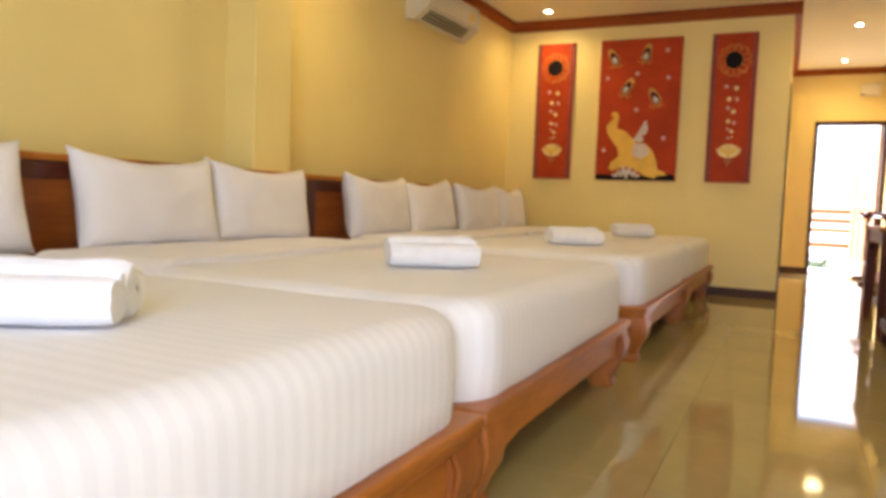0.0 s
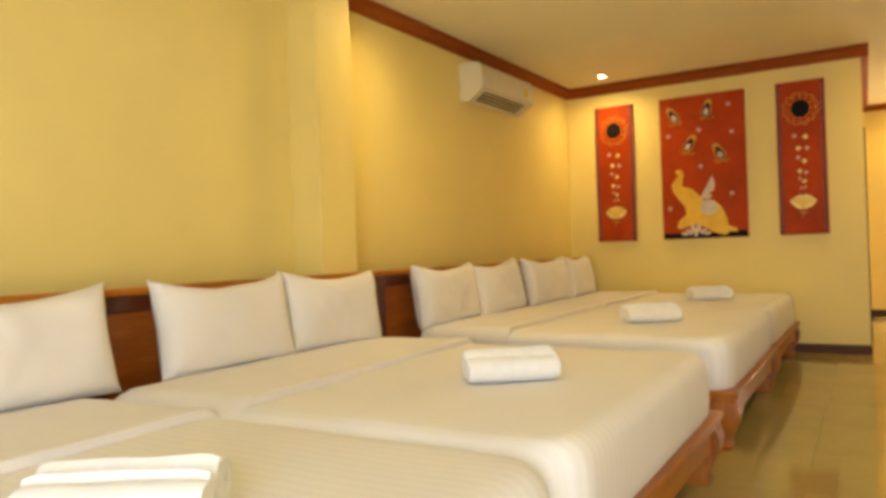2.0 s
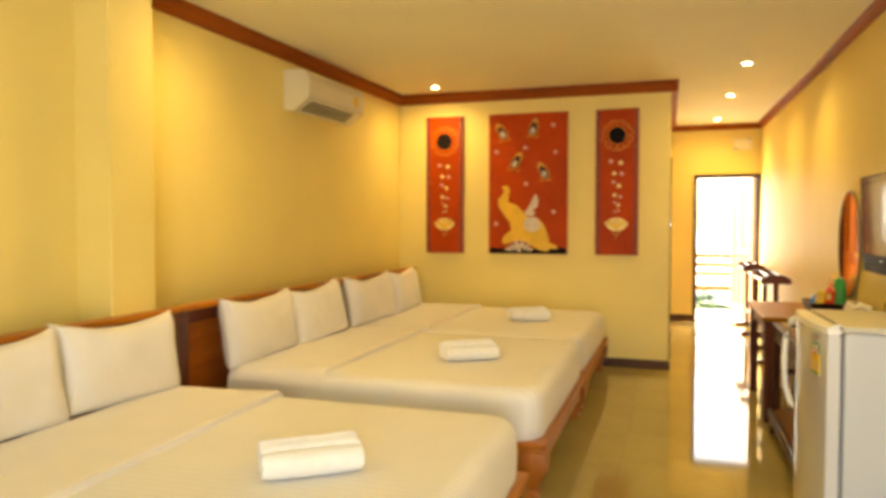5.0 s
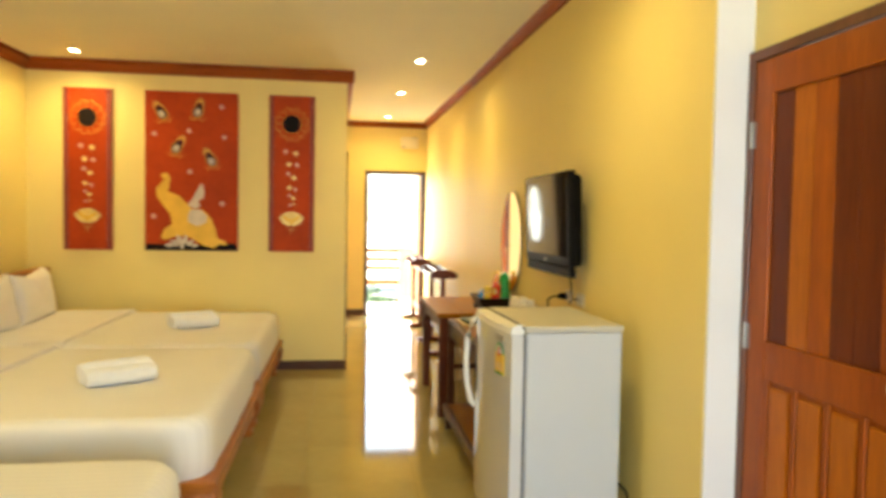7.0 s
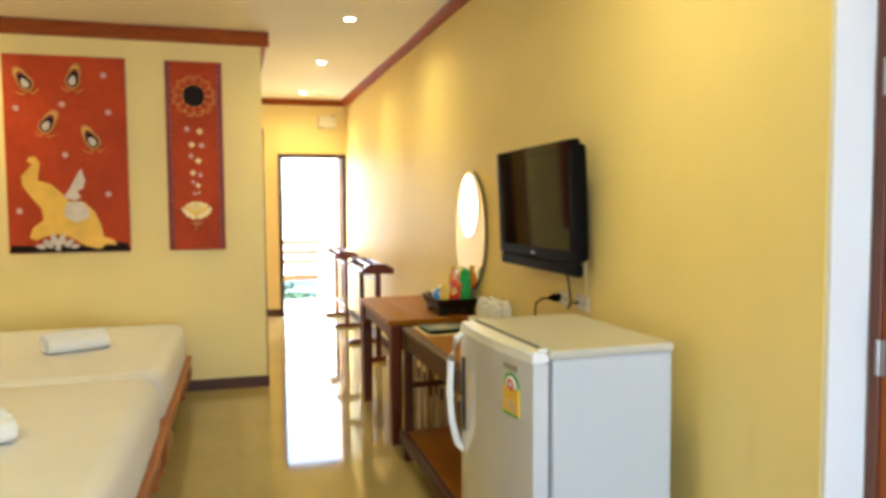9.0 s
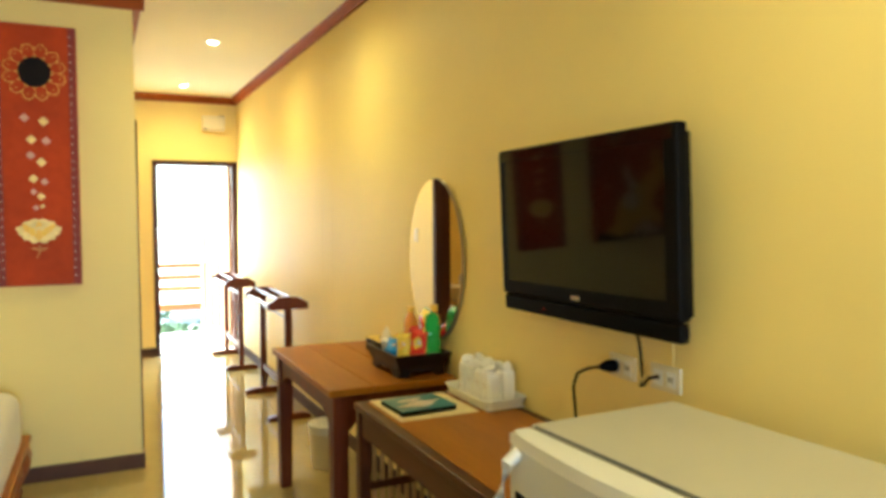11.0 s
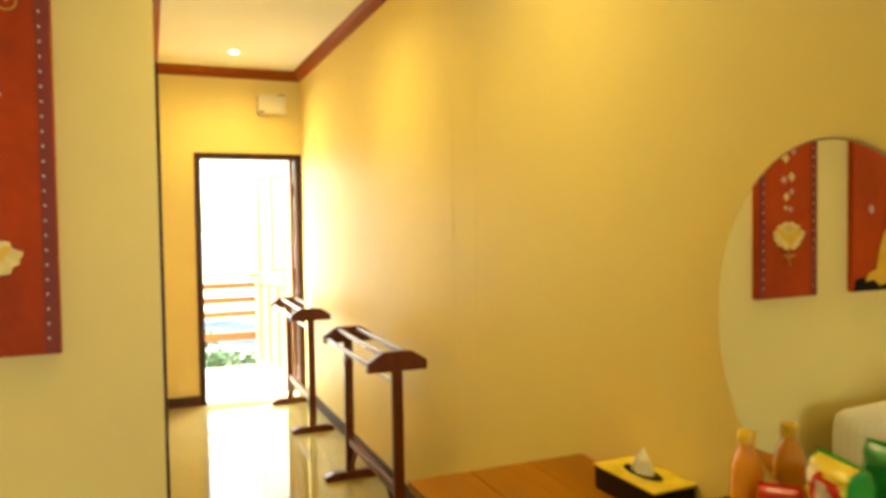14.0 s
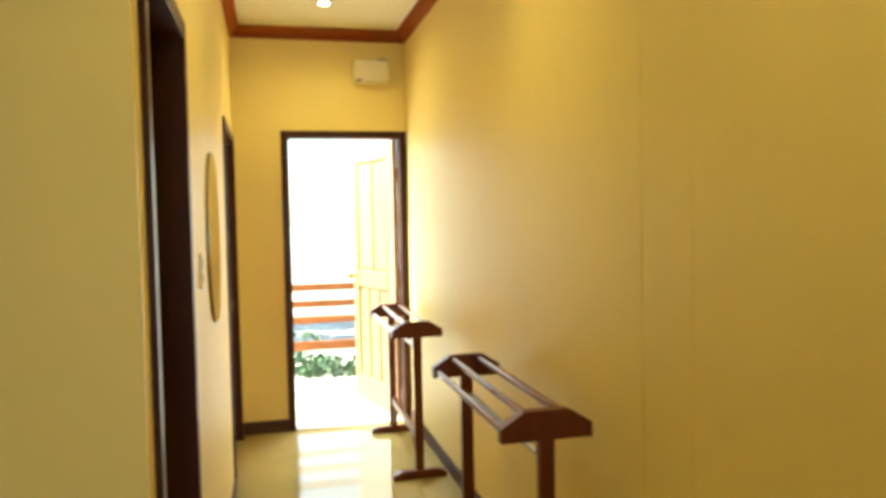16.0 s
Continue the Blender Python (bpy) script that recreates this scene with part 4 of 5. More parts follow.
def air_conditioner():
    ob = thing("air_conditioner", pose(left_x(5.30) + 0.001, 5.31, 2.255, 0, 0, -1.45), "white wall-mounted air conditioner", "air conditioner")
    L = 0.94
    outline = [(0.0, 0.01), (0.075, 0.0), (0.200, 0.085), (0.212, 0.12), (0.212, 0.22), (0.19, 0.285), (0.15, 0.30), (0.0, 0.30)]
    m = Matrix(((1, 0, 0, 0), (0, 0, 1, 0.012), (0, 1, 0, 0), (0, 0, 0, 1)))
    bm = prism(bmesh.new(), outline, m, L - 0.024)
    part("body", bm, AC_CASE, ob)
    cap = [(0.0, 0.005), (0.076, -0.005), (0.204, 0.082), (0.216, 0.119), (0.216, 0.222), (0.193, 0.289), (0.152, 0.304), (0.0, 0.304)]
    for y in (0, L - 0.012):
        m = Matrix(((1, 0, 0, 0), (0, 0, 1, y), (0, 1, 0, 0), (0, 0, 0, 1)))
        part("end_cap", prism(bmesh.new(), cap, m, 0.012), AC_CASE, ob)
    vent = part("vent", bx(bmesh.new(), 0, 0.105, 0.10, L - 0.13, -0.003, 0.004, m=pose(0.092, 0, 0.0116, 0, -34.2, 0)), BLACK, ob, "dark air outlet slot")
    for k in range(3):
        part("louvre", bx(bmesh.new(), 0.018 + 0.032 * k, 0.028 + 0.032 * k, 0.11, L - 0.14, -0.007, -0.003, m=pose(0.092, 0, 0.0116, 0, -34.2, 0)), AC_CASE, vent)
    label = part("label", box(0.2115, 0.2145, L - 0.185, L - 0.095, 0.13, 0.215, 0.0012), YELLOW, ob, "yellow energy label")
    part("label_print", box(0.2145, 0.2155, L - 0.165, L - 0.115, 0.15, 0.165), GOLD, label)
    part("panel_seam", box(0.2085, 0.2095, 0.012, L - 0.012, 0.086, 0.089), RUBBER, ob)


air_conditioner()


def downlight(x, y):
    ob = thing("downlight", pose(x, y, ceiling_z(y)), "recessed round ceiling downlight, switched on", "ceiling light", "recessed downlights")
    ring = lathe(bmesh.new(), [(0.036, -0.001), (0.054, -0.001), (0.056, -0.004), (0.052, -0.007), (0.036, -0.006)], 28)
    part("ring", ring, PLASTIC_WHITE, ob, "", True)
    part("lens", lathe(bmesh.new(), [(0.001, -0.004), (0.022, -0.007), (0.035, -0.0055), (0.0355, -0.002), (0.001, -0.002)], 24), LAMP_GLOW, ob, "glowing lens", True)


# the bathroom fitting is added too, to go with its unseen lamp
for lx, ly in DOWNLIGHTS + [(-0.55, 8.5)]:
    downlight(lx, ly)


def oval_mirror(m, a, b, label):
    ob = thing("mirror", m, label, "mirror", "oval wall mirrors")
    part("backing", prism(bmesh.new(), ellipse(a, b, 72), pose(0, 0, -0.002), 0.010), MIRROR_EDGE, ob, "thin dark edge")
    part("glass", prism(bmesh.new(), ellipse(a - 0.004, b - 0.004, 72), pose(0, 0, 0.008), 0.004, 0.0018), MIRROR, ob, "oval mirror glass")


oval_mirror(pose(right_x(6.09) - 0.013, 6.09, 1.25, 0, 0, 1.6) @ wall_x(0), 0.272, 0.372, "frameless oval mirror above the desk")
oval_mirror(pose(corridor_x(9.2) + 0.003, 9.2, 1.40, 0, 0, 0.32) @ Matrix(((0, 0, 1, 0), (1, 0, 0, 0), (0, 1, 0, 0), (0, 0, 0, 1))), 0.26, 0.34, "frameless oval mirror on the corridor wall")


def light_switch():
    ob = thing("light_switch", pose(corridor_x(8.68), 8.68, 1.30, 0, 0, 0.32), "white double light switch on the corridor wall", "light switch")
    part("plate", box(0, 0.008, -0.036, 0.036, -0.058, 0.058, 0.003), CREAM, ob)
    for z in (-0.024, 0.024):
        part("rocker", box(0.008, 0.013, -0.016, 0.016, z - 0.018, z + 0.018, 0.002), PLASTIC_WHITE, ob)


light_switch()


def wall_box():
    ob = thing("wall_box", pose(0.945, YE, 2.41), "cream plastic electric box above the doorway", "electric box")
    part("case", box(0, 0.235, -0.085, 0, 0.0, 0.155, 0.008), CREAM, ob)
    part("lid", box(0.006, 0.229, -0.093, -0.085, 0.02, 0.149, 0.004), CREAM, ob)
    part("latch", box(0.165, 0.225, -0.096, -0.06, 0.150, 0.158, 0.002), RUBBER, ob, "dark latch")
    part("latch", box(0.01, 0.05, -0.098, -0.085, 0.004, 0.018, 0.002), RUBBER, ob, "dark latch")


wall_box()


# ---- television wall ----
def television():
    ob = thing("television", wall_x(1.318) @ pose(-4.875, 1.393, 0.054, 2.2, -0.3, 0), "black flat-screen television on the wall, switched off", "television")
    W, Hh = 0.875, 0.555
    shell = [[(x * W / 2, z * Hh / 2 + 0.02, d) for x, z in ((-a, -b), (a, -b), (a, b), (-a, b))] for d, a, b in ((-0.015, 0.97, 0.86), (-0.045, 0.95, 0.84), (-0.062, 0.90, 0.76))]
    part("back", loft(bmesh.new(), shell), BLACK, ob, "tapered black back shell")
    part("bezel_gloss", box(-W / 2 + 0.012, W / 2 - 0.012, Hh / 2 - 0.040, Hh / 2 - 0.008, 0.0215, 0.0226), SCREEN, ob, "glossy top bezel")
    part("case", box(-W / 2, W / 2, -Hh / 2 + 0.055, Hh / 2, -0.016, 0.022, 0.008), BLACK, ob)
    part("screen", box(-W / 2 + 0.045, W / 2 - 0.045, -Hh / 2 + 0.105, Hh / 2 - 0.042, 0.0215, 0.0228), SCREEN, ob, "dark glossy screen")
    bar = part("speaker_bar", box(-W / 2 + 0.003, W / 2 - 0.003, -Hh / 2, -Hh / 2 + 0.052, -0.016, 0.018, 0.008), BLACK, ob)
    part("standby_light", box(-0.186, -0.179, -Hh / 2 + 0.023, -Hh / 2 + 0.027, 0.018, 0.0190), RED_FOIL, bar, "small red standby light")
    part("badge", box(-0.022, 0.022, -Hh / 2 + 0.07, -Hh / 2 + 0.083, 0.0222, 0.0232), STEEL, ob, "plain metal badge")
    part("wall_bracket", box(-0.12, 0.12, -0.10, 0.10, -0.098, -0.032, 0.003), STEEL, ob)


television()


def socket(y, z):
    ob = thing("wall_socket", pose(right_x(y), y, z, 0, 0, 0.57), "cream wall socket plate", "socket", "wall sockets")
    part("plate", box(-0.008, 0, -0.058, 0.058, -0.036, 0.036, 0.003), CREAM, ob)
    for d in (-0.025, 0.025):
        face = part("outlet", box(-0.011, -0.008, d - 0.018, d + 0.018, -0.022, 0.022, 0.002), PLASTIC_WHITE, ob)
        for e in (-0.006, 0.006):
            part("slot", box(-0.0118, -0.011, d + e - 0.002, d + e + 0.002, -0.006, 0.008), BLACK, face)


socket(4.80, 0.985)
socket(4.62, 0.985)
plug = thing("power_plug", pose(right_x(4.83) - 0.012, 4.826, 0.985), "black power plug with its cable", "plug")
part("plug_body", tube(bmesh.new(), [(0, 0, 0), (-0.025, 0.002, 0), (-0.035, 0.004, 0.0), (-0.05, 0.008, -0.002)], [0.019, 0.019, 0.015, 0.008], 14), BLACK, plug, "", True)
part("cable", tube(bmesh.new(), [(-0.05, 0.008, -0.002), (-0.075, 0.03, -0.006), (-0.085, 0.075, -0.03), (-0.075, 0.11, -0.08), (-0.05, 0.13, -0.18), (-0.03, 0.13, -0.40), (-0.02, 0.12, -0.65)], 0.0045, 8), BLACK, plug, "", True)
cable = tube(bmesh.new(), [(1.325, 4.70, 1.16), (1.345, 4.695, 1.06), (1.35, 4.69, 0.99), (1.335, 4.68, 0.955), (1.325, 4.655, 0.965), (1.335, 4.648, 0.985), (1.364, 4.645, 0.985)], 0.0045, 8)
tagged(part("television_cable", cable, BLACK, None, "black cable hanging under the television", True), category="cable")
trunking = box(right_x(4.62) - 0.004, right_x(4.62), 4.592, 4.606, 0.985 + 0.037, 1.19, 0.002)
tagged(part("cable_trunking", trunking, WALL, None, "slim painted cable cover under the television"), category="cable cover")


def refrigerator():
    ob = thing("refrigerator", pose(0.800, 3.808, 0, 0, 0, 2), "small white one-door refrigerator", "refrigerator")
    W, D, T = 0.655, 0.490, 0.967
    part("cabinet", box(0.065, D, 0, W, 0.03, T - 0.028, 0.010), ENAMEL, ob)
    part("top", box(0.055, D + 0.004, -0.004, W + 0.004, T - 0.028, T, 0.008), FRIDGE_TOP, ob, "pale grey-cream top")
    part("gasket", box(0.050, 0.065, 0.012, W - 0.012, 0.05, T - 0.035), RUBBER, ob)
    n = 16
    front = [(-(0.048 + 0.028 * (1 - (2 * k / n - 1) ** 2)) + 0.048, W * k / n) for k in range(n + 1)]
    door = prism(bmesh.new(), front + [(0.050, W), (0.050, 0)], pose(0, 0, 0.05), T - 0.085, 0.006)
    door = part("door", door, ENAMEL_DOOR, ob, "curved white door", True)
    cap = prism(bmesh.new(), [(x - 0.002, y) for x, y in front] + [(0.052, W), (0.052, 0)], pose(0, 0, T - 0.034), 0.030, 0.008)
    part("door_cap", cap, PLASTIC_WHITE, door, "", True)
    part("top_seam", box(0.0525, 0.0575, 0.03, W - 0.02, T - 0.004, T + 0.0012), RUBBER, ob, "dark seam behind the door")
    part("hinge", box(0.02, 0.052, 0.004, 0.03, T - 0.005, T + 0.006, 0.003), PLASTIC_WHITE, ob)
    handle = tube(bmesh.new(), [(-0.006, W - 0.045, 0.925), (-0.032, W - 0.04, 0.905), (-0.054, W - 0.035, 0.82), (-0.06, W - 0.035, 0.70), (-0.052, W - 0.035, 0.585), (-0.030, W - 0.04, 0.50), (-0.006, W - 0.045, 0.475)],
                  [0.015, 0.015, 0.014, 0.014, 0.014, 0.015, 0.015], 12)
    part("handle", handle, PLASTIC_WHITE, door, "bowed white handle", True)
    part("grip_recess", bx(bmesh.new(), -0.003, 0.004, -0.022, 0.022, -0.14, 0.14, 0.002, m=pose(-0.0105, W - 0.055, 0.695, 0, 0, -7)), BLACK, door, "dark grip strip")
    m = pose(-0.0185, 0.12, 0, 0, 0, 6)
    part("badge", bx(bmesh.new(), -0.004, 0.002, -0.048, 0.048, 0.890, 0.910, 0.001, m=m), STEEL, door, "plain grey badge")
    sticker = part("sticker", bx(bmesh.new(), -0.003, 0.002, -0.05, 0.05, 0.745, 0.835, m=m), YELLOW, door, "yellow energy sticker")
    side = m @ Matrix(((0, 0, -1, -0.0032), (-1, 0, 0, 0), (0, 1, 0, 0.835), (0, 0, 0, 1)))
    arc = [(0.047 * math.cos(math.pi * k / 14), 0.045 * math.sin(math.pi * k / 14)) for k in range(15)]
    part("sticker_arch", prism(bmesh.new(), arc, side @ pose(0, 0, -0.002), 0.002), GREEN, sticker, "green arch")
    part("sticker_arch_inner", prism(bmesh.new(), [(x * 0.78, y * 0.82) for x, y in arc], side, 0.001), PLASTIC_WHITE, sticker)
    part("sticker_dot", prism(bmesh.new(), ellipse(0.018, 0.020, 18, 0, 0.008), side @ pose(0, 0, 0.001), 0.001), RED_FOIL, sticker, "red round mark")
    part("sticker_mark", prism(bmesh.new(), ellipse(0.006, 0.010, 10, 0, 0.008), side @ pose(0, 0, 0.002), 0.001), PLASTIC_WHITE, sticker)
    for k in range(3):
        part("print_bar", bx(bmesh.new(), -0.0042, -0.003, -0.032, 0.032 - 0.01 * k, 0.785 - 0.012 * k, 0.790 - 0.012 * k, m=m), PALE, sticker)
    part("sticker_foot", bx(bmesh.new(), -0.0042, -0.003, -0.05, 0.05, 0.745, 0.753, m=m), GREEN, sticker)
    for y in (0.04, W - 0.04):
        for x in (0.1, D - 0.05):
            part("foot", lathe(bmesh.new(), [(0.018, 0), (0.018, 0.032)], 12, (x, y, 0)), BLACK, ob)
    cord = [(0.515, 0.06, 0.26), (0.53, 0.01, 0.24), (0.535, -0.02, 0.17), (0.53, -0.01, 0.08), (0.51, 0.05, 0.012)]
    part("power_cord", tube(bmesh.new(), [(0.48, 0.10, 0.25)] + cord, 0.005, 8), BLACK, ob, "black power cord", True)


refrigerator()


def side_table():
    ob = thing("side_table", pose(0.80, 4.55, 0), "dark side table with slatted ends and a low shelf", "side table")
    D, W, T = 0.555, 1.14, 0.735
    top = part("tabletop", box(0.015, D, -0.01, W + 0.012, T - 0.028, T, 0.006), DARK_Y, ob)
    part("inlay", box(0.055, D - 0.04, 0.03, W - 0.03, T, T + 0.0025), DESK_Y, top, "brown wooden inlay")
    for y in (0.0, W - 0.045):
        for x in (0.02, D - 0.05):
            part("leg", box(x, x + 0.045, y, y + 0.045, 0.13, T - 0.028, 0.004), DARK_Y, ob)
    part("apron", box(0.028, 0.058, 0.045, W - 0.045, T - 0.12, T - 0.028, 0.004), DARK_Y, ob)
    part("apron", box(D - 0.045, D - 0.015, 0.045, W - 0.045, T - 0.12, T - 0.028, 0.004), DARK_Y, ob)
    for y in (W - 0.036, 0.012):
        part("slat_rail", box(0.065, D - 0.05, y, y + 0.024, 0.40, 0.43, 0.003), DARK_Y, ob)
        for k in range(13):
            x = 0.078 + (D - 0.155) * k / 12
            part("slat", box(x, x + 0.013, y + 0.005, y + 0.019, 0.16, 0.40), BAMBOO, ob)
            part("slat", box(x, x + 0.013, y + 0.005, y + 0.019, 0.43, T - 0.028), BAMBOO, ob)
    part("shelf_inlay", box(0.03, D - 0.03, 0.02, W - 0.02, 0.155, 0.158), DESK_Y, ob, "brown wooden shelf board")
    shelf = part("base", box(-0.005, D + 0.005, -0.015, W + 0.02, 0.085, 0.155, 0.012), DARK_Y, ob)
    for y in (0.01, W - 0.07):
        for x in (0.005, D - 0.06):
            part("foot", loft(bmesh.new(), [[(x + a * s, y + b * s, z) for a, b in ((0, 0), (0.055, 0), (0.055, 0.055), (0, 0.055))] for z, s in ((0.09, 1.1), (0.05, 1.15), (0.0, 0.8))]), DARK_Y, shelf)


side_table()


def desk():
    ob = thing("desk", pose(0.77, 5.87, 0), "brown wooden desk with a three-board top", "desk")
    D, W, T = 0.575, 1.09, 0.745
    for k in range(3):
        a, b = D * k / 3, D * (k + 1) / 3
        part("top_board", box(a + 0.0012, b - 0.0012, 0, W, T - 0.030, T, 0.003), DESK_Y, ob)
    for y0, x0 in ((0.02, 0.02), (W - 0.085, 0.02), (0.02, D - 0.085), (W - 0.085, D - 0.085)):
        part("leg", loft(bmesh.new(), [[(x0 + 0.0325 + a * s, y0 + 0.0325 + b * s, z) for a, b in ((-1, -1), (1, -1), (1, 1), (-1, 1))] for z, s in ((T - 0.03, 0.0325), (0.3, 0.031), (0.0, 0.027))]), DESK_Z, ob)
    for x in (0.03, D - 0.055):
        n = 12
        low = []
        for k in range(n + 1):
            y = 0.085 + (W - 0.17) * k / n
            edge = min(k, n - k)
            low.append((y, T - 0.03 - {0: 0.16, 1: 0.105}.get(edge, 0.085)))
        m = Matrix(((0, 0, 1, x), (1, 0, 0, 0), (0, 1, 0, 0), (0, 0, 0, 1)))
        part("apron", prism(bmesh.new(), low + [(W - 0.085, T - 0.03), (0.085, T - 0.03)], m, 0.024), DESK_Z, ob)
    for y in (0.03, W - 0.055):
        n = 8
        low = []
        for k in range(n + 1):
            x = 0.085 + (D - 0.17) * k / n
            edge = min(k, n - k)
            low.append((x, T - 0.03 - {0: 0.16, 1: 0.105}.get(edge, 0.085)))
        m = Matrix(((1, 0, 0, 0), (0, 0, -1, y + 0.024), (0, 1, 0, 0), (0, 0, 0, 1)))
        part("apron", prism(bmesh.new(), low + [(D - 0.085, T - 0.03), (0.085, T - 0.03)], m, 0.024), DESK_Z, ob)


desk()


# ---- on the desk ----
def snack_tray():
    ob = thing("snack_tray", pose(1.213, 6.115, 0.745, 0, 0, 0), "black lacquered wooden snack tray on the desk", "tray")
    w, d = 0.128, 0.185
    part("tray_floor", box(-w + 0.012, w - 0.012, -d + 0.012, d - 0.012, 0.045, 0.056), LACQUER, ob)
    for sx, sy in ((1, 0), (-1, 0), (0, 1), (0, -1)):
        if sx:
            sections = [[(sx * (w - 0.03), -d + 0.03, 0.04), (sx * (w - 0.015), -d + 0.02, 0.04), (sx * (w - 0.015), d - 0.02, 0.04), (sx * (w - 0.03), d - 0.03, 0.04)],
                        [(sx * (w - 0.008), -d + 0.008, 0.10), (sx * (w + 0.006), -d - 0.006, 0.10), (sx * (w + 0.006), d + 0.006, 0.10), (sx * (w - 0.008), d - 0.008, 0.10)]]
        else:
            sections = [[(-w + 0.03, sy * (d - 0.03), 0.04), (-w + 0.02, sy * (d - 0.015), 0.04), (w - 0.02, sy * (d - 0.015), 0.04), (w - 0.03, sy * (d - 0.03), 0.04)],
                        [(-w + 0.008, sy * (d - 0.008), 0.10), (-w - 0.006, sy * (d + 0.006), 0.10), (w + 0.006, sy * (d + 0.006), 0.10), (w - 0.008, sy * (d - 0.008), 0.10)]]
        part("rim", loft(bmesh.new(), sections), LACQUER, ob)
    for sy in (-1, 1):
        low = [(-w + 0.02, 0.0), (-w + 0.06, 0.0), (-w + 0.075, 0.022), (w - 0.075, 0.022), (w - 0.06, 0.0), (w - 0.02, 0.0), (w - 0.02, 0.045), (-w + 0.02, 0.045)]
        m = Matrix(((1, 0, 0, 0), (0, 0, 1, sy * (d - 0.025) - 0.008), (0, 1, 0, 0), (0, 0, 0, 1)))
        part("base", prism(bmesh.new(), low, m, 0.016), LACQUER, ob)
    for sx in (-1, 1):
        low = [(-d + 0.034, 0.0), (-d + 0.09, 0.0), (-d + 0.11, 0.022), (d - 0.11, 0.022), (d - 0.09, 0.0), (d - 0.034, 0.0), (d - 0.034, 0.045), (-d + 0.034, 0.045)]
        m = Matrix(((0, 0, 1, sx * (w - 0.025) - 0.008), (1, 0, 0, 0), (0, 1, 0, 0), (0, 0, 0, 1)))
        part("base", prism(bmesh.new(), low, m, 0.016), LACQUER, ob)


snack_tray()


def packet(name, m, w, h, t, label, back, front, blob, boxy=0.75, spot=(0.0, 0.62)):
    """A crumpled foil bag with crimped ends: x across, its printed face towards -y, z up."""
    ob = thing(name, m, label, "snack packet", "snacks in the tray")
    n, rows = 48, 26
    def at(i, j):
        a, v = 2 * math.pi * i / n, -1 + 2 * j / rows
        c, s = math.cos(a), math.sin(a)
        full = max(0.0, 1 - abs(v) ** 9) ** 0.6
        x = math.copysign(abs(c) ** boxy, c) * w / 2 * (1 - 0.07 * (1 - v * v))
        y = math.copysign(abs(s) ** boxy, s) * (t / 2 * full + 0.0012)
        crease = noise.noise(Vector((x * 45, y * 45 + w * 300, v * h * 28))) + 0.6 * noise.noise(Vector((x * 110, y * 90, v * h * 90 + t * 500)))
        k = 1 + 0.20 * crease * (1 - v ** 6)
        return (x * (1 + 0.07 * crease), y * k, (v + 1) * h / 2 + 0.003 * noise.noise(Vector((x * 60, h * 40, v * 3))))
    bins = {"bag": [], "front_panel": [], "print": [], "print_spot": []}
    for i in range(n):
        for j in range(rows):
            a, v = 2 * math.pi * (i + 0.5) / n, (j + 0.5) / rows
            u = math.cos(a)
            kind = "bag"
            if math.sin(a) < 0 and abs(u) < 0.80:
                kind = "front_panel"
                r = ((u - spot[0]) / 0.52) ** 2 + ((v - spot[1]) / 0.17) ** 2 + 0.25 * math.sin(9 * u + 14 * v)
                if r < 0.22:
                    kind = "print_spot"
                elif r < 1:
                    kind = "print"
            bins[kind].append((i, j))
    for kind, cells in bins.items():
        bm = bmesh.new()
        made = {}
        def vert(i, j):
            key = (i % n, j)
            if key not in made:
                made[key] = bm.verts.new(at(*key))
            return made[key]
        for i, j in cells:
            bm.faces.new((vert(i, j), vert(i + 1, j), vert(i + 1, j + 1), vert(i, j + 1)))
        part(kind, bm, {"bag": back, "front_panel": front, "print": blob, "print_spot": WHITE_FOIL}[kind], ob, "", True)
    for z in (-0.004, h - 0.006):
        part("seal", box(-w / 2, w / 2, -0.0015, 0.0015, z, z + 0.012), back, ob)
    return ob


TZ = 0.803
packet("chip_bag", pose(1.276, 5.998, TZ, 3, 3, -98), 0.108, 0.226, 0.080, "green foil chip bag with a coloured front, standing upright", GREEN, YELLOW_FOIL, RED_FOIL, 0.62, (0.1, 0.74))
packet("chip_bag", pose(1.275, 6.105, TZ, 4, -8, -70), 0.085, 0.135, 0.04, "red and yellow foil chip bag in the tray", RED_FOIL, RED_FOIL, YELLOW_FOIL, 0.5)
packet("noodle_packet", pose(1.198, 5.978, TZ, -6, 7, -48), 0.072, 0.142, 0.034, "red foil snack packet in the tray", RED_FOIL, RED_FOIL, YELLOW_FOIL)
packet("noodle_packet", pose(1.205, 6.085, TZ, -10, -14, -45), 0.080, 0.112, 0.03, "pink and red foil snack packet in the tray", RED_FOIL, WHITE_FOIL, RED_FOIL)
packet("noodle_packet", pose(1.155, 6.018, TZ, -9, -4, -50), 0.066, 0.120, 0.034, "yellow foil snack packet in the tray", YELLOW_FOIL, YELLOW_FOIL, YELLOW)
packet("biscuit_packet", pose(1.136, 6.100, TZ + 0.018, -50, 5, -46), 0.115, 0.088, 0.034, "blue foil biscuit packet leaning in the tray", BLUE_FOIL, BLUE_FOIL, BLUE_FOIL, 0.8, (0.1, 0.5))

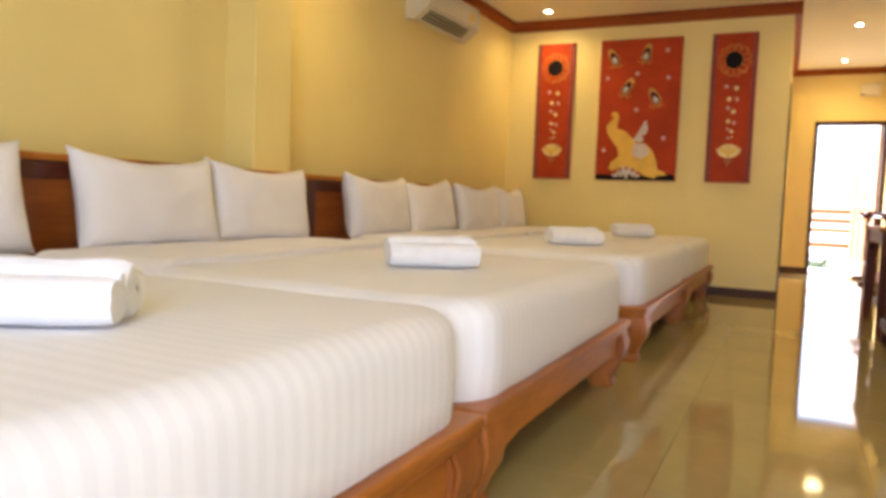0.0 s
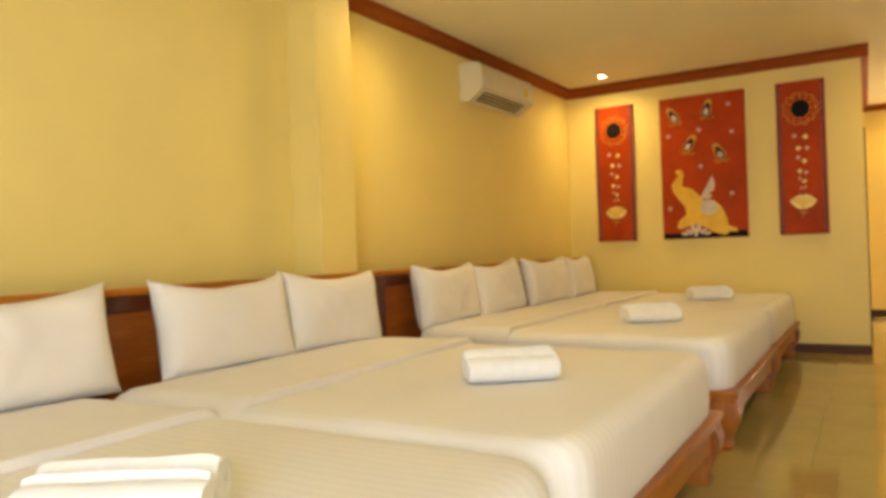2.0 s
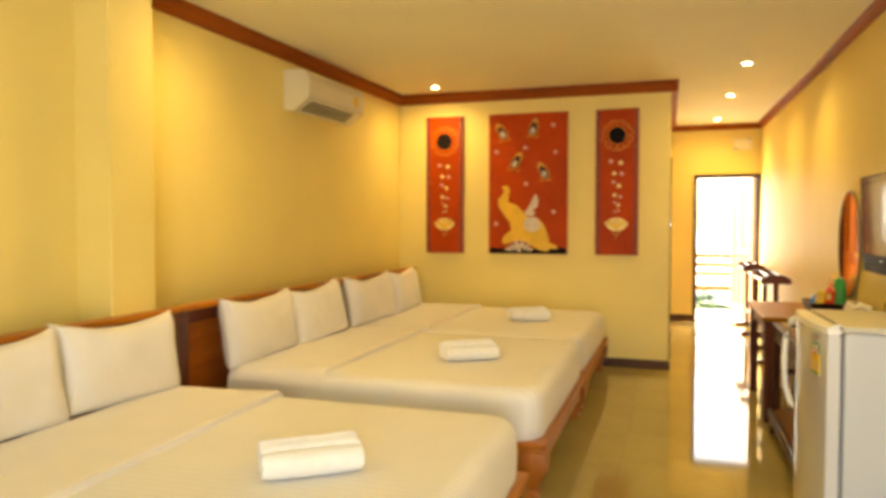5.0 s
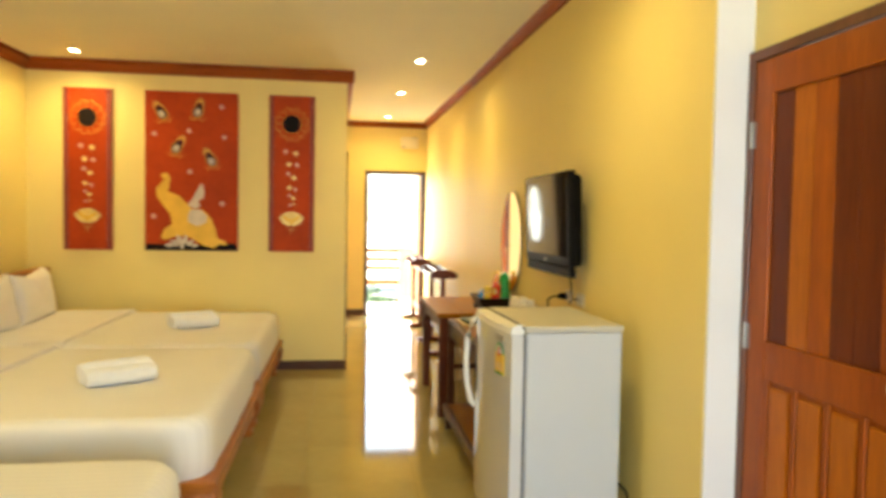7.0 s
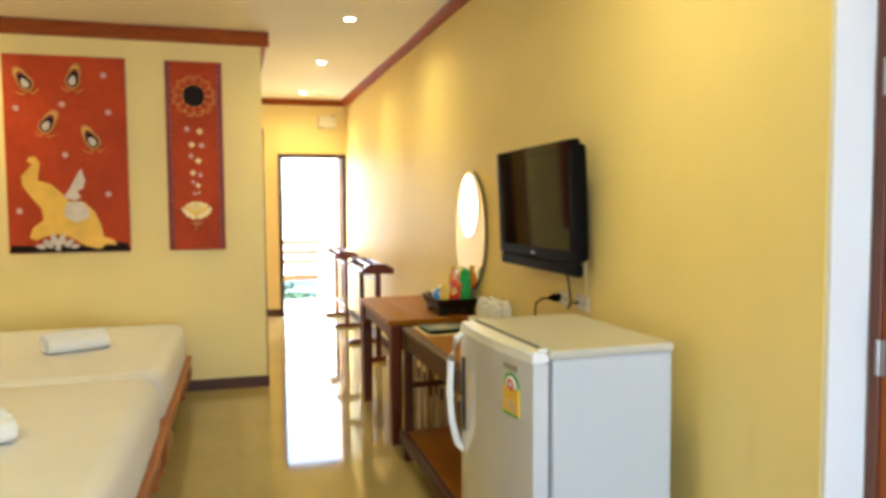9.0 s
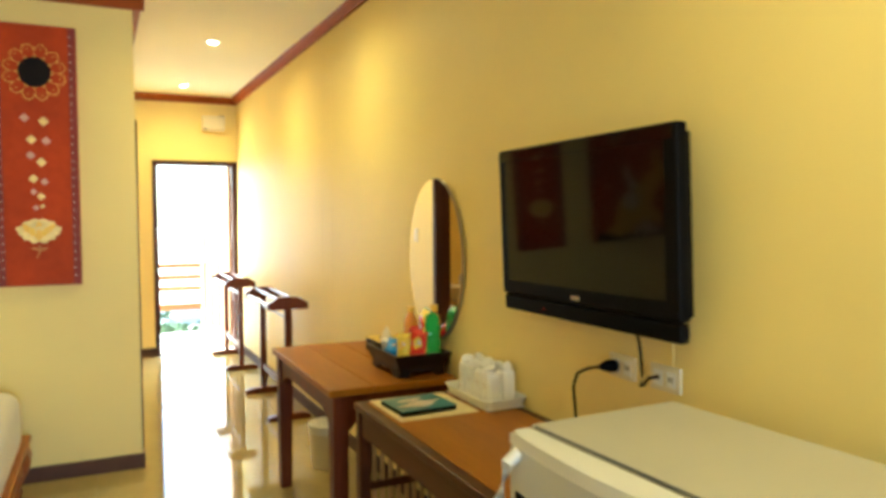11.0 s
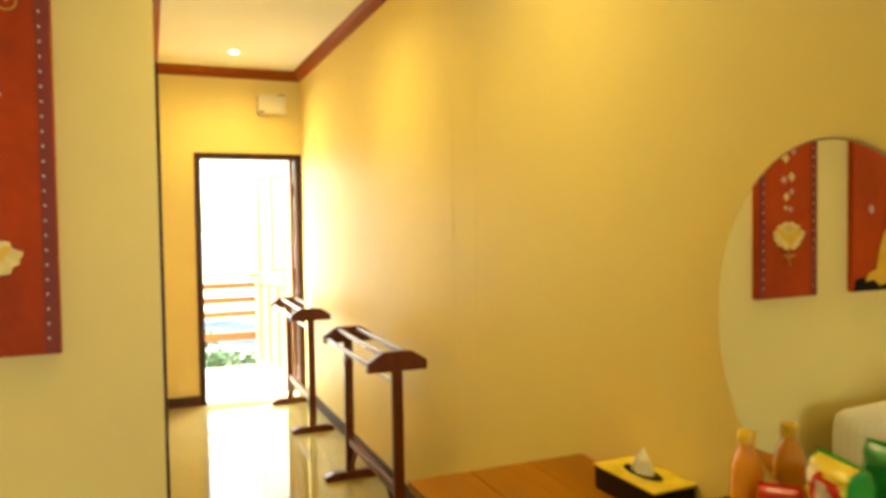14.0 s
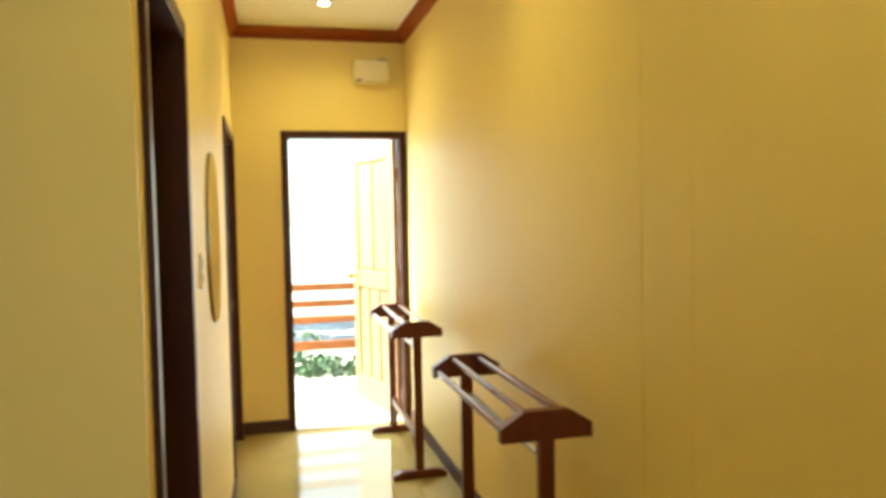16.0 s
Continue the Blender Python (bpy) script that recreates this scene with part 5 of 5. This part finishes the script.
bottle = thing("juice_bottle", pose(1.272, 6.215, TZ), "orange juice bottle with a yellow cap", "bottle")
part("body", lathe(bmesh.new(), [(0.029, 0), (0.034, 0.006), (0.034, 0.10), (0.031, 0.115), (0.034, 0.13), (0.026, 0.165), (0.014, 0.185), (0.014, 0.195)], 20), ORANGE, bottle, "", True)
part("cap", lathe(bmesh.new(), [(0.018, 0.193), (0.018, 0.216), (0.016, 0.219)], 18), YELLOW, bottle, "yellow cap", True)
part("wrapper", lathe(bmesh.new(), [(0.0346, 0.035), (0.0346, 0.085)], 20), ORANGE, bottle)
cup = thing("cup", pose(1.155, 6.21, TZ), "small white lidded cup in the tray", "cup")
part("cup_body", lathe(bmesh.new(), [(0.024, 0), (0.032, 0.06), (0.034, 0.063)], 20), PLASTIC_WHITE, cup, "", True)
part("lid", lathe(bmesh.new(), [(0.035, 0.063), (0.035, 0.069), (0.030, 0.072)], 20), PLASTIC_WHITE, cup, "white lid", True)


def tissue_box():
    ob = thing("tissue_box", pose(1.285, 6.58, 0.745, 0, 0, 2), "yellow and black tissue box on the desk", "tissue box")
    part("case", box(-0.065, 0.065, -0.12, 0.12, 0, 0.062, 0.004), LACQUER, ob)
    lid = part("lid", box(-0.068, 0.068, -0.123, 0.123, 0.062, 0.068, 0.002), YELLOW_FOIL, ob, "pale yellow lid")
    part("slot", prism(bmesh.new(), ellipse(0.028, 0.07, 28), pose(0, 0, 0.068), 0.0015), BLACK, lid, "dark oval slot")
    bm = bmesh.new()
    n = 14
    tip = bm.verts.new((0.004, 0.0, 0.135))
    ring = [bm.verts.new((0.020 * math.cos(2 * math.pi * k / n) * (1.3 if k % 2 else 0.8), 0.034 * math.sin(2 * math.pi * k / n) * (1.15 if k % 3 else 0.8), 0.070)) for k in range(n)]
    mid = [bm.verts.new((0.013 * math.cos(2 * math.pi * k / n) * (0.7 if k % 2 else 1.4), 0.024 * math.sin(2 * math.pi * k / n) * (1.2 if k % 2 else 0.7), 0.105)) for k in range(n)]
    for k in range(n):
        bm.faces.new((ring[k], ring[(k + 1) % n], mid[(k + 1) % n], mid[k]))
        bm.faces.new((mid[k], mid[(k + 1) % n], tip))
    part("tissue", bm, TISSUE, ob, "white tissue pulled up")


tissue_box()

# ---- on the side table ----
mat_bm = box(0.872, 1.178, 5.355, 5.675, 0.7376, 0.7392)
tagged(part("placemat", mat_bm, CREAM_PAPER, None, "cream paper placemat on the side table"), category="placemat")
tray = thing("bottle_tray", pose(1.274, 5.497, 0.7394), "white plastic tray of wrapped toiletries", "tray")
part("tray_floor", box(-0.078, 0.078, -0.168, 0.168, 0, 0.005), PLASTIC_WHITE, tray)
def tray_ring(a, b, z):
    return [(math.copysign(abs(math.cos(q)) ** 0.28, math.cos(q)) * a, math.copysign(abs(math.sin(q)) ** 0.28, math.sin(q)) * b, z) for q in [2 * math.pi * k / 48 for k in range(48)]]
part("rim", loft(bmesh.new(), [tray_ring(0.074, 0.164, 0.002), tray_ring(0.080, 0.170, 0.002), tray_ring(0.090, 0.182, 0.036), tray_ring(0.094, 0.186, 0.038), tray_ring(0.092, 0.184, 0.041), tray_ring(0.086, 0.178, 0.036), tray_ring(0.076, 0.166, 0.006)]), PLASTIC_WHITE, tray, "", True)
rng = random.Random(9)
for k in range(8):
    x, y = 1.250 + 0.061 * (k % 2), 5.395 + 0.064 * (k // 2)
    ob = thing("toiletry_bottle", pose(x + rng.uniform(-0.002, 0.002), y, 0.7446, rng.uniform(-1.5, 1.5), rng.uniform(-1.5, 1.5), rng.uniform(-7, 7)), "white paper-wrapped toiletry bottle standing in the tray", "bottle", "bottles in the tray")
    h = 0.128 + rng.uniform(-0.003, 0.006)
    part("body", soft_box(0.059, 0.060, h, 0.017, 10, 0.004, k * 3.1, 22.0), WRAP, ob, "", True, pose(0, 0, h / 2))
    part("cap", soft_box(0.046, 0.044, 0.030, 0.014, 8, 0.010, k * 1.7 + 5, 40.0), WRAP, ob, "twisted paper top", True, pose(rng.uniform(-0.004, 0.004), 0, h + 0.006, rng.uniform(-12, 12), rng.uniform(-12, 12), rng.uniform(0, 90)))
    for z, w in ((0.62, 0.015), (0.54, 0.011), (0.22, 0.013)):
        part("print", box(-0.0305, -0.0290, -w, w, h * z, h * z + 0.003), PALE, ob, "plain grey print")
booklet = thing("booklet", pose(1.0, 5.50, 0.7394, 0, 0, 3) @ Matrix.Diagonal((0.93, 0.93, 1, 1)), "dark teal printed guest booklet on the placemat", "booklet")
part("pages", box(-0.115, 0.115, -0.102, 0.102, 0.002, 0.017), BLACK, booklet, "dark page edges")
cover = part("cover", box(-0.118, 0.118, -0.105, 0.105, 0.017, 0.0195, 0.001), TEAL, booklet)
part("print", prism(bmesh.new(), [(0.09 * math.cos(q) * (1 + 0.25 * math.sin(3 * q)), 0.034 * math.sin(q) * (1 + 0.3 * math.cos(4 * q))) for q in [2 * math.pi * k / 40 for k in range(40)]], pose(0.0, -0.02, 0.0195, 0, 0, 12), 0.0008), PALE, cover, "plain pale print")
part("print", prism(bmesh.new(), ellipse(0.055, 0.016, 24), pose(-0.02, 0.045, 0.0195, 0, 0, 8), 0.0008), PALE, cover, "plain pale print")

bin_ob = thing("waste_bin", pose(1.12, 7.12, 0), "small white plastic waste bin with a liner", "waste bin")
part("bucket", lathe(bmesh.new(), [(0.085, 0), (0.090, 0.006), (0.108, 0.245), (0.112, 0.25), (0.104, 0.25), (0.085, 0.012)], 24), CREAM, bin_ob, "", True)
part("liner", lathe(bmesh.new(), [(0.109, 0.205), (0.115, 0.252), (0.108, 0.259), (0.100, 0.252), (0.097, 0.2)], 16), TISSUE, bin_ob, "thin white liner over the rim")


# ---- clothes racks ----
def make_rack():
    """Wooden towel rack: y along its rods, x across; legs at y = 0 and y = 0.9."""
    ob = thing("clothes_rack", pose(0, 0, 0), "dark reddish wooden clothes rack with four rods", "clothes rack", "clothes racks in the corridor")
    L = 0.905
    end = [(-0.143, 0), (0.143, 0), (0.143, 0.045), (0.07, 0.090), (-0.07, 0.090), (-0.143, 0.045)]
    for y in (-0.018, L - 0.018):
        m = Matrix(((1, 0, 0, 0), (0, 0, -1, y + 0.036), (0, 1, 0, 0.795), (0, 0, 0, 1)))
        part("end_board", prism(bmesh.new(), end, m, 0.036), RACK_Z, ob)
        part("leg", box(-0.025, 0.025, y + 0.003, y + 0.033, 0.045, 0.795, 0.004), RACK_Z, ob)
        foot = loft(bmesh.new(), [[(-0.15, y - 0.008, 0), (0.15, y - 0.008, 0), (0.15, y + 0.044, 0), (-0.15, y + 0.044, 0)], [(-0.15, y - 0.008, 0.028), (0.15, y - 0.008, 0.028), (0.15, y + 0.044, 0.028), (-0.15, y + 0.044, 0.028)],
                                  [(-0.10, y - 0.004, 0.045), (0.10, y - 0.004, 0.045), (0.10, y + 0.040, 0.045), (-0.10, y + 0.040, 0.045)]])
        part("foot", foot, RACK_Z, ob)
    for x, z in ((-0.125, 0.823), (-0.055, 0.866), (0.055, 0.866), (0.125, 0.823)):
        part("rod", tube(bmesh.new(), [(x, 0.018, z), (x, L - 0.018, z)], 0.0125, 12), RACK_Y, ob, "", True)
    part("lower_rod", tube(bmesh.new(), [(0.0, 0.015, 0.73), (0.0, L - 0.015, 0.73)], 0.010, 12), STEEL, ob, "grey metal rod", True)
    part("stretcher", box(-0.012, 0.012, 0.015, L - 0.015, 0.20, 0.245, 0.003), RACK_Z, ob)
    for y, s in ((0.02, 1), (L - 0.02, -1)):
        part("brace", tube(bmesh.new(), [(0, y, 0.06), (0, y + s * 0.13, 0.205)], 0.014, 8), RACK_Z, ob)
    return ob


rack = make_rack()
rack.matrix_basis = pose(1.143, 8.185, 0)
copy_thing(rack, pose(1.135, 10.115, 0))

# ---- bathroom ----
sink = thing("wash_basin", pose(-0.67, 9.4, 0.55), "pale ceramic wall-hung wash basin", "wash basin")
part("bowl", lathe(bmesh.new(), [(0.06, 0.0), (0.12, 0.04), (0.21, 0.13), (0.25, 0.22), (0.262, 0.235), (0.25, 0.24), (0.22, 0.215), (0.10, 0.10), (0.03, 0.085)], 36, (0, -0.25, 0), (1.0, 0.86)), CERAMIC, sink, "", True)
part("ledge", box(-0.20, 0.20, -0.12, 0.0, 0.12, 0.238, 0.02), CERAMIC, sink)
tap = tube(bmesh.new(), [(0, -0.06, 0.238), (0, -0.06, 0.31), (0, -0.08, 0.33), (0, -0.16, 0.33), (0, -0.17, 0.31)], 0.012, 12)
part("tap", tap, STEEL, sink, "chrome tap", True)
soap = thing("soap_dish", pose(-0.80, 9.4, 1.08), "small pale ceramic soap dish on the bathroom wall", "soap dish")
part("dish", box(-0.08, 0.08, -0.10, 0.0, 0, 0.03, 0.012), CERAMIC, soap)
part("soap", soft_box(0.08, 0.055, 0.03, 0.012, 10), TISSUE, soap, "", True, pose(0, -0.05, 0.045))

# ---- floor tiles ----
EDGE = 0.60
tile_mesh = None
for i in range(-1, 7):
    for j in range(-1, 22):
        x0, y0 = XL + 0.15 + EDGE * i, YB + 0.10 + EDGE * j
        a, b, c, d = max(x0, XL), min(x0 + EDGE, XD + 0.02), max(y0, YB), min(y0 + EDGE, YE)
        if b - a < 0.02 or d - c < 0.02 or (y0 > 9.6 and x0 + EDGE < XC - 0.1):
            continue
        whole = abs(b - a - EDGE) < 1e-6 and abs(d - c - EDGE) < 1e-6
        if whole and tile_mesh:
            ob = new("tile", tile_mesh)
            ob.parent = floor
            ob.location = (a, c, -0.012)
            continue
        bm = box(0.0006, b - a - 0.0006, 0.0006, d - c - 0.0006, 0, 0.012, 0.0003, 1)
        ob = part("tile", bm, TILE, floor)
        ob.location = (a, c, -0.012)
        if whole:
            tile_mesh = ob.data
